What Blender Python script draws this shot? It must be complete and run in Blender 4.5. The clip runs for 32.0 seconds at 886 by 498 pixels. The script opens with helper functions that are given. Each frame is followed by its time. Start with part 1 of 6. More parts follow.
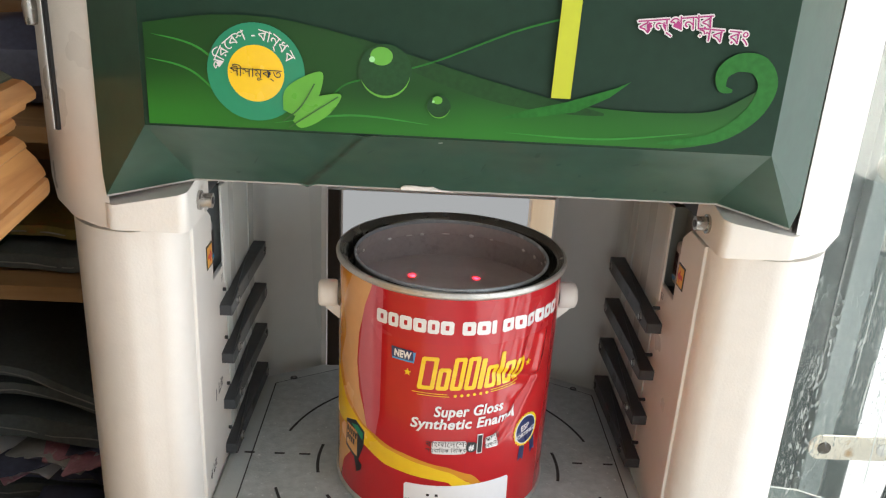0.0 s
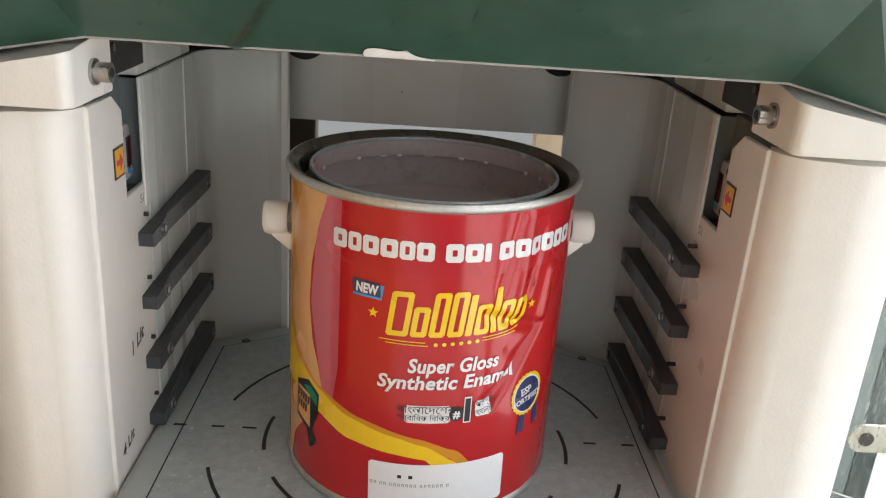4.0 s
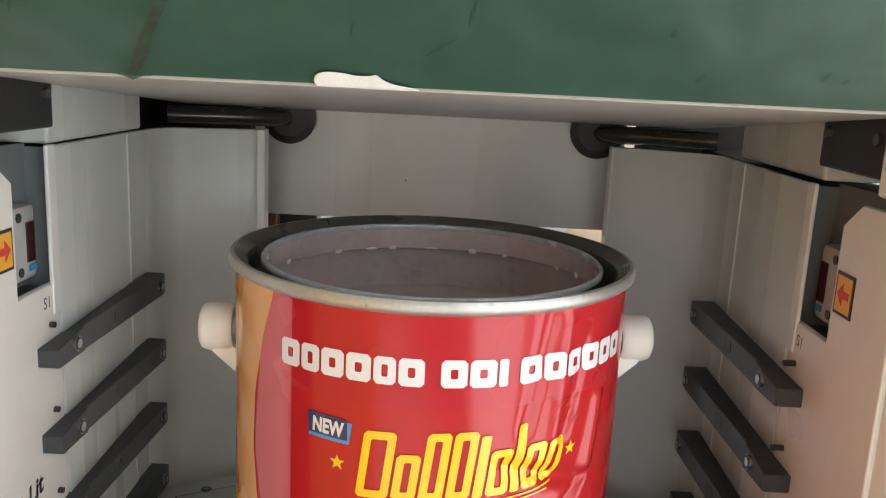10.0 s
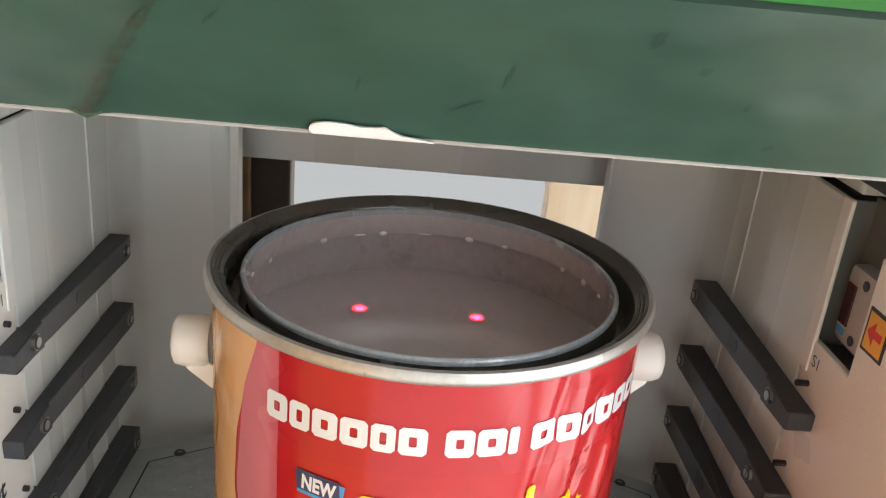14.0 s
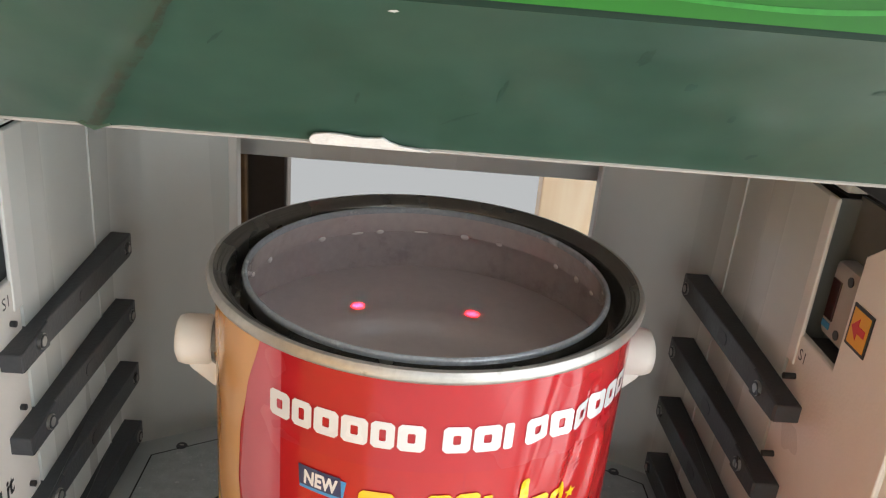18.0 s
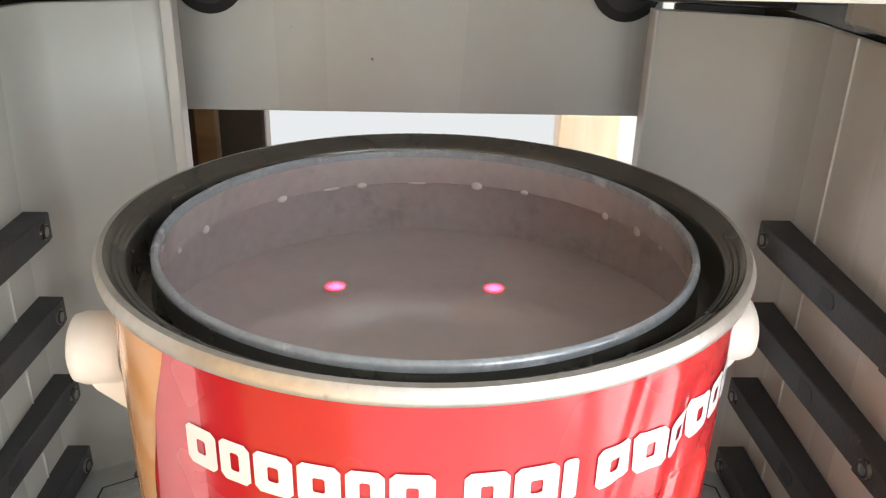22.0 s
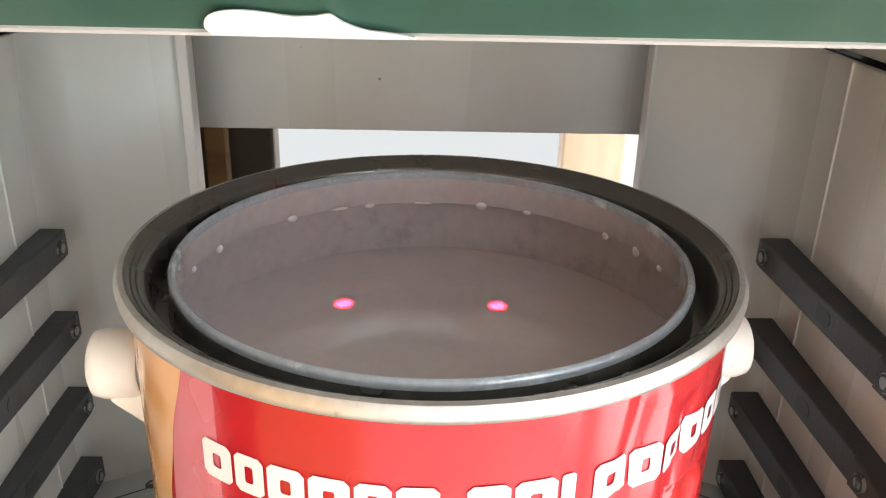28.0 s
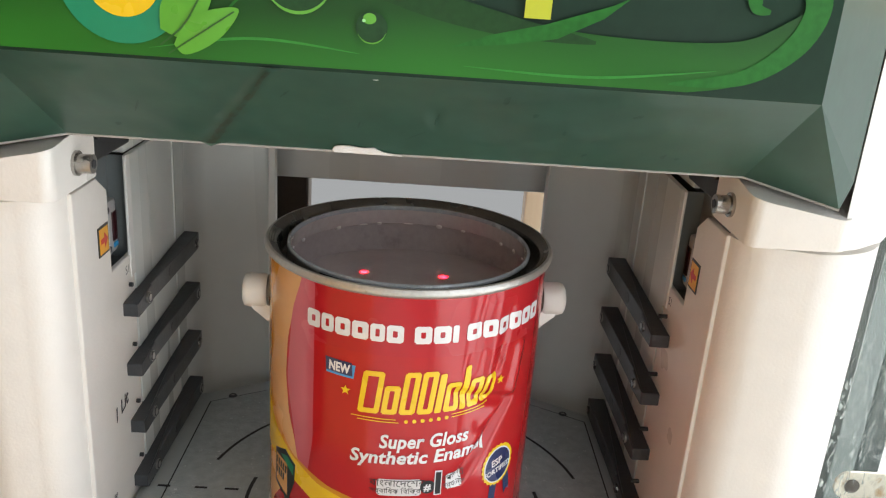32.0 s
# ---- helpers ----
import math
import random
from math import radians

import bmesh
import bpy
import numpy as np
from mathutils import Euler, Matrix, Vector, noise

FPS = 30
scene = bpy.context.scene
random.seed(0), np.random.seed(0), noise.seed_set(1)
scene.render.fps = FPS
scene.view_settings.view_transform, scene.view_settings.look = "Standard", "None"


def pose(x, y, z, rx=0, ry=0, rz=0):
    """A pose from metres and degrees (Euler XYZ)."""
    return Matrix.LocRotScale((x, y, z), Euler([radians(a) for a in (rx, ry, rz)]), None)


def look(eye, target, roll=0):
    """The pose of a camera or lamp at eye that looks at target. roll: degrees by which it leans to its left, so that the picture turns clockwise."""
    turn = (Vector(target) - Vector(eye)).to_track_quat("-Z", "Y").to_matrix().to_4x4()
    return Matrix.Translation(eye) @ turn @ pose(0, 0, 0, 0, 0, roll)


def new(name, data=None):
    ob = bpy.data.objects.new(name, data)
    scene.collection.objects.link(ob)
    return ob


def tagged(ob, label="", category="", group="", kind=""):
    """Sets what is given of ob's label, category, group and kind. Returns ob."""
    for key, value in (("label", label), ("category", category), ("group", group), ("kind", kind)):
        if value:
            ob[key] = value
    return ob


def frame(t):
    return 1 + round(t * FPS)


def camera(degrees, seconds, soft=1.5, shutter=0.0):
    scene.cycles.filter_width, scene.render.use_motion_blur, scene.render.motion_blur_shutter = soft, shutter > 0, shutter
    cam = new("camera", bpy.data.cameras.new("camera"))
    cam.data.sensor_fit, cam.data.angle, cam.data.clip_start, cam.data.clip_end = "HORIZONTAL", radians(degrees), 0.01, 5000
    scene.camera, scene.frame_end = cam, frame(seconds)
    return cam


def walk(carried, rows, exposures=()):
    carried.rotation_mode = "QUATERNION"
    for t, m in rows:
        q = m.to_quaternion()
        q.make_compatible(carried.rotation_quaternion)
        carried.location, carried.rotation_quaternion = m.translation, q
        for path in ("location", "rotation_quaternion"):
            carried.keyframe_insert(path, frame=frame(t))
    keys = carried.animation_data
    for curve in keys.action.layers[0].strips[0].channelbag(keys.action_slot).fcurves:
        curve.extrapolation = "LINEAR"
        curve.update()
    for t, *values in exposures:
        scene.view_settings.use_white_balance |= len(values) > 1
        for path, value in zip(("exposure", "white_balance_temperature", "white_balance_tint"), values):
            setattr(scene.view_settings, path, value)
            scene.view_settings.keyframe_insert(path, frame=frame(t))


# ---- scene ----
cam = camera(56.45, 32.0, soft=1.2)
PATH = [
    (0, (-0.0227, 0.0201, 0.4428), (0.0447, 1.8891, -0.2658), 3.34),
    (0.5, (0.0205, 0.0798, 0.3608), (-0.0932, 1.9589, -0.3146), 2.50),
    (1, (0.0184, 0.0535, 0.3803), (-0.0547, 1.9391, -0.2825), 2.35),
    (1.5, (0.0254, -0.0253, 0.4163), (-0.0103, 1.8510, -0.2752), 2.29),
    (2, (0.0375, -0.1261, 0.4475), (0.0513, 1.7408, -0.2699), 2.48),
    (2.5, (0.0418, -0.1925, 0.4706), (0.0899, 1.6731, -0.2487), 2.98),
    (3, (0.0275, -0.1087, 0.4349), (0.0797, 1.7499, -0.3018), 3.42),
    (3.5, (-0.0070, 0.0692, 0.3684), (0.0593, 1.9338, -0.3519), 3.97),
    (5.5, (-0.0019, 0.1638, 0.3328), (0.0964, 2.0638, -0.2839), 3.73),
    (6, (0.0018, 0.1451, 0.3444), (0.0816, 2.0514, -0.2554), 3.49),
    (6.5, (-0.0023, 0.1571, 0.3325), (0.0596, 2.0706, -0.2460), 3.39),
    (7, (-0.0157, 0.2141, 0.3131), (0.0131, 2.1355, -0.2412), 3.12),
    (7.5, (-0.0092, 0.2363, 0.3079), (-0.0227, 2.1680, -0.2100), 2.72),
    (8, (0.0030, 0.2465, 0.3018), (-0.0169, 2.1880, -0.1779), 2.43),
    (8.5, (0.0119, 0.2478, 0.2978), (-0.0083, 2.1973, -0.1484), 2.42),
    (9, (0.0140, 0.2441, 0.2975), (-0.0078, 2.1991, -0.1242), 2.66),
    (9.5, (0.0144, 0.2408, 0.3013), (-0.0126, 2.1988, -0.1054), 2.71),
    (10, (0.0112, 0.2409, 0.3035), (-0.0073, 2.1979, -0.1087), 2.82),
    (10.5, (0.0123, 0.2406, 0.3099), (-0.0013, 2.1901, -0.1369), 2.86),
    (11, (0.0141, 0.2664, 0.3273), (-0.0088, 2.1989, -0.1875), 2.72),
    (11.5, (0.0115, 0.2918, 0.3283), (-0.0210, 2.2066, -0.2482), 2.88),
    (12, (0.0076, 0.2951, 0.3438), (-0.0053, 2.1966, -0.2759), 3.45),
    (12.5, (0.0049, 0.2914, 0.3462), (0.0250, 2.1810, -0.3087), 4.20),
    (13, (-0.0011, 0.2928, 0.3470), (0.0462, 2.1703, -0.3405), 4.74),
    (13.5, (-0.0032, 0.2926, 0.3483), (0.0620, 2.1632, -0.3562), 5.10),
    (14, (-0.0052, 0.2901, 0.3502), (0.0764, 2.1531, -0.3727), 5.43),
    (14.5, (-0.0069, 0.2901, 0.3502), (0.0862, 2.1471, -0.3867), 5.63),
    (16.5, (-0.0085, 0.2869, 0.3541), (0.0938, 2.1366, -0.3997), 5.57),
    (17, (-0.0075, 0.2863, 0.3543), (0.0940, 2.1362, -0.3991), 5.51),
    (17.5, (-0.0069, 0.2861, 0.3560), (0.0914, 2.1352, -0.3998), 5.38),
    (18, (-0.0062, 0.2844, 0.3576), (0.0887, 2.1358, -0.3930), 5.26),
    (18.5, (-0.0063, 0.2853, 0.3575), (0.0875, 2.1382, -0.3895), 5.14),
    (19, (-0.0044, 0.3024, 0.3484), (0.0779, 2.1534, -0.4047), 4.79),
    (19.5, (-0.0034, 0.3381, 0.3276), (0.0565, 2.1863, -0.4343), 4.15),
    (20, (-0.0054, 0.3583, 0.3204), (0.0295, 2.2025, -0.4528), 2.98),
    (20.5, (-0.0034, 0.3712, 0.3114), (0.0249, 2.2115, -0.4712), 2.13),
    (21, (-0.0029, 0.3728, 0.3140), (0.0368, 2.2089, -0.4780), 1.52),
    (21.5, (-0.0015, 0.3729, 0.3136), (0.0535, 2.2063, -0.4838), 1.45),
    (22, (-0.0000, 0.3739, 0.3121), (0.0734, 2.2063, -0.4860), 1.51),
    (22.5, (0.0007, 0.3729, 0.3137), (0.0813, 2.2067, -0.4804), 1.47),
    (23, (0.0012, 0.3698, 0.3162), (0.0796, 2.2056, -0.4735), 1.37),
    (23.5, (-0.0001, 0.3684, 0.3169), (0.0716, 2.2060, -0.4694), 1.39),
    (24, (-0.0007, 0.3689, 0.3167), (0.0676, 2.2080, -0.4663), 1.40),
    (24.5, (-0.0006, 0.3687, 0.3168), (0.0637, 2.2088, -0.4642), 1.42),
    (25, (-0.0010, 0.3695, 0.3163), (0.0631, 2.2098, -0.4642), 1.38),
    (25.5, (-0.0011, 0.3702, 0.3164), (0.0625, 2.2106, -0.4638), 1.31),
    (27.5, (-0.0009, 0.3672, 0.3180), (0.0601, 2.2092, -0.4587), 1.51),
    (28, (0.0000, 0.3671, 0.3182), (0.0582, 2.2095, -0.4578), 1.43),
    (28.5, (0.0004, 0.3664, 0.3187), (0.0570, 2.2098, -0.4551), 1.40),
    (29, (-0.0002, 0.3679, 0.3179), (0.0521, 2.2112, -0.4563), 1.48),
    (29.5, (0.0012, 0.3535, 0.3212), (0.0460, 2.1985, -0.4493), 1.73),
    (30, (0.0044, 0.3106, 0.3348), (0.0468, 2.1650, -0.4131), 2.30),
    (30.5, (-0.0032, 0.2644, 0.3473), (0.0435, 2.1276, -0.3781), 3.01),
    (31, (0.0061, 0.2196, 0.3615), (0.0560, 2.0913, -0.3413), 3.73),
    (31.5, (0.0093, 0.1680, 0.3741), (0.0692, 2.0485, -0.3041), 4.31),
    (32, (0.0099, 0.1218, 0.3861), (0.0666, 2.0083, -0.2758), 4.10),
]
EXPOSURE = [(0, 0.4), (1, 0.15), (2, 0.15), (3.5, 0.2), (6, 0.1), (7, 0.2), (8, 0.55), (11, 0.6), (12, 0.75), (14, 0.81), (17, 0.64), (19.2, 1.0), (20.2, 1.34), (22, 1.41), (29.4, 1.36), (30.2, 1.0), (31, 0.5), (32, 0.32)]
walk(cam, [(t, look(eye, target, roll)) for t, eye, target, roll in PATH], EXPOSURE)

# ---- world and lights ----
world = bpy.data.worlds.new("world")
scene.world = world
world.use_nodes = True
wn = world.node_tree.nodes
sky = wn.new("ShaderNodeTexSky")
sky.sky_type, sky.sun_disc = "NISHITA", False
sky.sun_elevation, sky.sun_rotation = radians(32.6), radians(45)
world.node_tree.links.new(sky.outputs[0], wn["Background"].inputs[0])
wn["Background"].inputs[1].default_value = 0.13


def area(name, eye, target, sx, sy, watts, colour):
    data = bpy.data.lights.new(name, "AREA")
    data.shape, data.size, data.size_y, data.energy, data.color = "RECTANGLE", sx, sy, watts, colour
    ob = new(name, data)
    ob.matrix_world = look(eye, target)
    return ob


# area lamp for daylight by the shop's open front, unseen, on the right
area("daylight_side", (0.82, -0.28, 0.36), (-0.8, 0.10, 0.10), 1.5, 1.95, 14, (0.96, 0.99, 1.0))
# added fill lamp; no such source is known on this side
area("daylight_front", (-0.05, -2.57, 0.45), (0.0, 0.7, 0.15), 1.3, 1.5, 5, (1.0, 0.94, 0.88))
sun = bpy.data.lights.new("sun", "SUN")
sun.energy, sun.angle, sun.color = 5.0, radians(0.6), (1.0, 0.95, 0.87)
new("sun", sun).matrix_world = look((3.2, 3.2, 2.9), (0, 0, 0))


# ---- materials ----
def mat(name, colour, rough=0.5, metal=0.0, vary=0.06, scale=18.0, bump=0.0, bscale=300.0, spec=0.5, coat=0.0, stain=None, stain_scale=6.0, stain_at=0.62, rvary=0.08, coords="Object"):
    """A surface with variation at two scales and fine relief."""
    m = bpy.data.materials.new(name)
    m.use_nodes = True
    nt = m.node_tree
    n, l = nt.nodes, nt.links
    b = n["Principled BSDF"]
    tc = n.new("ShaderNodeTexCoord")
    big, small = n.new("ShaderNodeTexNoise"), n.new("ShaderNodeTexNoise")
    big.inputs["Scale"].default_value, small.inputs["Scale"].default_value = scale, scale * 11
    big.inputs["Detail"].default_value = small.inputs["Detail"].default_value = 4
    for t in (big, small):
        l.new(tc.outputs[coords], t.inputs["Vector"])
    add = n.new("ShaderNodeMath")
    add.operation = "ADD"
    l.new(big.outputs[0], add.inputs[0])
    l.new(small.outputs[0], add.inputs[1])
    ramp = n.new("ShaderNodeMapRange")
    ramp.inputs[1].default_value, ramp.inputs[2].default_value = 0.6, 1.4
    ramp.inputs[3].default_value, ramp.inputs[4].default_value = 1 - vary, 1 + vary
    l.new(add.outputs[0], ramp.inputs[0])
    mul = n.new("ShaderNodeMix")
    mul.data_type, mul.blend_type = "RGBA", "MULTIPLY"
    mul.inputs[0].default_value = 1
    mul.inputs[6].default_value = (*colour, 1)
    l.new(ramp.outputs[0], mul.inputs[7])
    out = mul.outputs[2]
    if stain:
        sn = n.new("ShaderNodeTexNoise")
        sn.inputs["Scale"].default_value, sn.inputs["Detail"].default_value, sn.inputs["Roughness"].default_value = stain_scale, 6, 0.7
        l.new(tc.outputs[coords], sn.inputs["Vector"])
        sr = n.new("ShaderNodeMapRange")
        sr.inputs[1].default_value, sr.inputs[2].default_value = stain_at, stain_at + 0.1
        l.new(sn.outputs[0], sr.inputs[0])
        sm = n.new("ShaderNodeMix")
        sm.data_type = "RGBA"
        sm.inputs[7].default_value = (*stain, 1)
        l.new(sr.outputs[0], sm.inputs[0])
        l.new(out, sm.inputs[6])
        out = sm.outputs[2]
    l.new(out, b.inputs["Base Color"])
    rr = n.new("ShaderNodeMapRange")
    rr.inputs[1].default_value, rr.inputs[2].default_value = 0.3, 0.7
    rr.inputs[3].default_value, rr.inputs[4].default_value = max(0.02, rough - rvary), min(1, rough + rvary)
    l.new(big.outputs[0], rr.inputs[0])
    l.new(rr.outputs[0], b.inputs["Roughness"])
    b.inputs["Metallic"].default_value = metal
    b.inputs["Specular IOR Level"].default_value = spec
    b.inputs["Coat Weight"].default_value = coat
    b.inputs["Coat Roughness"].default_value = 0.08
    if bump:
        bn, bp = n.new("ShaderNodeTexNoise"), n.new("ShaderNodeBump")
        bn.inputs["Scale"].default_value = bscale
        l.new(tc.outputs[coords], bn.inputs["Vector"])
        l.new(bn.outputs[0], bp.inputs["Height"])
        bp.inputs["Strength"].default_value, bp.inputs["Distance"].default_value = bump, 0.002
        l.new(bp.outputs[0], b.inputs["Normal"])
    return m


M_white = mat("white_powder_coat", (0.80, 0.77, 0.72), 0.34, vary=0.03, scale=9, bump=0.10, bscale=620)
M_edge = mat("white_sheet_edge", (0.74, 0.74, 0.71), 0.4, vary=0.02)
M_green = mat("dark_green_vinyl", (0.0232, 0.069, 0.047), 0.40, vary=0.16, scale=9, bump=0.05, bscale=90, stain=(0.014, 0.040, 0.028), stain_scale=210, stain_at=0.695, spec=0.55, coat=0.15)
M_black = mat("black_plastic", (0.022, 0.023, 0.025), 0.45, vary=0.12, bump=0.06)
M_rail = mat("dark_grey_plastic", (0.045, 0.048, 0.053), 0.42, vary=0.15, scale=40, bump=0.10, bscale=500)
M_steel = mat("bright_steel", (0.42, 0.405, 0.38), 0.28, 1.0, vary=0.12, scale=60)
# brown of the dark post; on the gap blocks it paints shade
M_dark = mat("dark_post_and_gap_block", (0.034, 0.026, 0.020), 0.7, vary=0.2)
M_grey = mat("grey_plastic", (0.40, 0.44, 0.435), 0.38, vary=0.05, scale=14, bump=0.08, bscale=500, stain=(0.2, 0.2, 0.2), stain_scale=45, stain_at=0.70)
M_plate = mat("grey_steel_plate", (0.36, 0.40, 0.40), 0.42, vary=0.24, scale=13, bump=0.25, bscale=520, stain=(0.70, 0.72, 0.72), stain_scale=240, stain_at=0.61)
# the shade of the recess is mixed into this grey
M_recess = mat("shade_tinted_recess_sheet", (0.17, 0.19, 0.195), 0.45, vary=0.06)
M_under = mat("grey_underside_steel", (0.40, 0.38, 0.36), 0.45, vary=0.06, scale=12, stain=(0.28, 0.25, 0.23), stain_scale=30, stain_at=0.66)
M_seam = mat("black_seam", (0.012, 0.012, 0.012), 0.6)
M_red = mat("red_lacquer", (0.47, 0.013, 0.017), 0.20, vary=0.04, scale=12, spec=0.2, coat=0.6)
M_deep = mat("deep_red_lacquer", (0.45, 0.012, 0.020), 0.24, vary=0.05, scale=12, spec=0.2, coat=0.6)
M_pink = mat("rose_lacquer", (0.55, 0.10, 0.13), 0.24, vary=0.06, scale=12, spec=0.2, coat=0.6)
M_orange = mat("orange_lacquer", (0.72, 0.38, 0.14), 0.24, vary=0.08, scale=8, spec=0.2, coat=0.6)
M_amber = mat("amber_lacquer", (0.64, 0.27, 0.025), 0.24, vary=0.08, scale=8, spec=0.2, coat=0.6)
for lacquer in (M_red, M_deep, M_pink, M_orange, M_amber):
    lacquer.node_tree.nodes["Principled BSDF"].inputs["Coat IOR"].default_value = 1.50
    lacquer.node_tree.nodes["Principled BSDF"].inputs["Coat Roughness"].default_value = 0.13
M_yellow = mat("yellow_print", (0.86, 0.56, 0.01), 0.28, vary=0.04, coat=0.4)
M_print = mat("white_print", (0.76, 0.745, 0.745), 0.3, vary=0.02, coat=0.3)
M_navy = mat("navy_print", (0.02, 0.032, 0.11), 0.28, vary=0.05, coat=0.4)
M_cyan = mat("cyan_print", (0.05, 0.30, 0.62), 0.28, vary=0.05, coat=0.4)
M_code = mat("faint_grey_ink", (0.30, 0.30, 0.31), 0.5)
M_ink = mat("black_ink", (0.012, 0.012, 0.013), 0.4, vary=0.1)
M_tin = mat("tin_plate", (0.56, 0.55, 0.52), 0.44, 0.80, vary=0.14, scale=40, stain=(0.35, 0.32, 0.28), stain_scale=60, stain_at=0.6)
M_ring = mat("dark_tin_ring", (0.20, 0.19, 0.17), 0.26, 0.75, vary=0.10, scale=30, bump=0.02)
M_lip = mat("painted_inner_lip", (0.40, 0.43, 0.46), 0.18, 0.25, vary=0.2, scale=60, stain=(0.66, 0.69, 0.73), stain_scale=70, stain_at=0.56)
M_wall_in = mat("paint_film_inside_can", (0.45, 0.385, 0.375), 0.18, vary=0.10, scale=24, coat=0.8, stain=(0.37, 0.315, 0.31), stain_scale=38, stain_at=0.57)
M_paint = mat("wet_grey_paint", (0.62, 0.54, 0.525), 0.10, vary=0.05, scale=22, bump=0.02, bscale=20, coat=1.0)
M_paint.node_tree.nodes["Principled BSDF"].inputs["Coat IOR"].default_value = 1.70
M_paint.node_tree.nodes["Principled BSDF"].inputs["Coat Roughness"].default_value = 0.03
M_drip = mat("pale_paint_drip", (0.66, 0.60, 0.58), 0.25, vary=0.05, coat=0.4)
M_nylon = mat("white_nylon", (0.80, 0.78, 0.73), 0.4, vary=0.03)
M_paper = mat("white_paper", (0.80, 0.80, 0.82), 0.6, vary=0.03, bump=0.03)
M_torn = mat("torn_white_paper", (0.78, 0.77, 0.76), 0.8, vary=0.08, scale=90, bump=0.3, bscale=200)
M_stick = mat("orange_sticker", (0.86, 0.42, 0.02), 0.4, vary=0.05)
M_arrow = mat("red_arrow_ink", (0.66, 0.03, 0.015), 0.4, vary=0.05)
M_sensor = mat("grey_sensor_case", (0.44, 0.44, 0.44), 0.38, vary=0.05)
M_lens = mat("dark_red_lens", (0.055, 0.008, 0.012), 0.12, vary=0.1, coat=0.8)
M_badge = mat("teal_green_print", (0.004, 0.235, 0.115), 0.35, vary=0.05)
M_leaf = mat("leaf_green_print", (0.10, 0.38, 0.028), 0.35, vary=0.08)
M_leafd = mat("dark_leaf_print", (0.02, 0.11, 0.015), 0.35, vary=0.08)
M_lime = mat("lime_yellow_print", (0.50, 0.55, 0.02), 0.35, vary=0.05)
M_drop = mat("dew_drop_print", (0.012, 0.060, 0.016), 0.35, vary=0.25, scale=40, spec=0.25)
M_glint = mat("pale_green_print", (0.32, 0.72, 0.30), 0.3, vary=0.1)
M_magenta = mat("magenta_ink", (0.42, 0.03, 0.20), 0.4)


def wood(name, c1, c2, rough=0.35, scale=5.0, stretch=(1, 1, 0.08), coat=0.2):
    m = bpy.data.materials.new(name)
    m.use_nodes = True
    n, l = m.node_tree.nodes, m.node_tree.links
    b = n["Principled BSDF"]
    tc, mp, ns, rp = n.new("ShaderNodeTexCoord"), n.new("ShaderNodeMapping"), n.new("ShaderNodeTexNoise"), n.new("ShaderNodeValToRGB")
    mp.inputs["Scale"].default_value = stretch
    ns.inputs["Scale"].default_value, ns.inputs["Detail"].default_value, ns.inputs["Distortion"].default_value = scale * 8, 8, 1.2
    l.new(tc.outputs["Object"], mp.inputs[0])
    l.new(mp.outputs[0], ns.inputs["Vector"])
    l.new(ns.outputs[0], rp.inputs[0])
    rp.color_ramp.elements[0].position, rp.color_ramp.elements[1].position = 0.35, 0.66
    rp.color_ramp.elements[0].color, rp.color_ramp.elements[1].color = (*c1, 1), (*c2, 1)
    l.new(rp.outputs[0], b.inputs["Base Color"])
    b.inputs["Roughness"].default_value, b.inputs["Coat Weight"].default_value = rough, coat
    bp = n.new("ShaderNodeBump")
    bp.inputs["Strength"].default_value, bp.inputs["Distance"].default_value = 0.15, 0.001
    l.new(ns.outputs[0], bp.inputs["Height"])
    l.new(bp.outputs[0], b.inputs["Normal"])
    return m


M_wood = wood("varnished_orange_wood", (0.58, 0.28, 0.044), (0.71, 0.39, 0.072))
M_pale = wood("pale_beech", (0.82, 0.58, 0.37), (0.88, 0.68, 0.48), 0.5, 4)
M_board = wood("brown_shelf_board", (0.26, 0.14, 0.055), (0.36, 0.21, 0.09), 0.5, 5, (0.08, 1, 1))
M_strip = wood("dark_brown_strip", (0.10, 0.055, 0.022), (0.15, 0.088, 0.036), 0.5, 5, (0.08, 1, 1))
M_mould = wood("varnished_moulding_wood", (0.40, 0.165, 0.045), (0.60, 0.30, 0.10), 0.38, 6, (1, 0.06, 1.6), 0.3)
M_top = mat("dark_green_desk_glass", (0.018, 0.040, 0.024), 0.10, vary=0.2, coat=0.6)
M_ledge = mat("grey_green_stone", (0.24, 0.24, 0.20), 0.6, vary=0.12, scale=14, bump=0.05)
M_plaster = mat("white_wall_paint", (0.74, 0.74, 0.73), 0.8, vary=0.04, scale=3, bump=0.1, bscale=80)
M_cream = mat("cream_wall_paint", (0.62, 0.54, 0.44), 0.8, vary=0.06, scale=3, bump=0.1, bscale=80)
M_tile = mat("pale_floor_tile", (0.64, 0.63, 0.60), 0.35, vary=0.08, scale=4, bump=0.02)
M_alu = mat("white_aluminium", (0.72, 0.71, 0.69), 0.4, vary=0.04, scale=5, stain=(0.45, 0.42, 0.38), stain_scale=30, stain_at=0.72)
M_stone = mat("speckled_grey_strip", (0.52, 0.505, 0.47), 0.65, vary=0.20, scale=60, stain=(0.16, 0.145, 0.12), stain_scale=95, stain_at=0.61, bump=0.12)
M_rust = mat("rusty_cream_plate", (0.62, 0.55, 0.46), 0.5, 0.1, vary=0.1, scale=30, stain=(0.40, 0.24, 0.11), stain_scale=40, stain_at=0.60)
M_brown = mat("brown_wall_beyond", (0.060, 0.046, 0.034), 0.7, vary=0.25, scale=6)
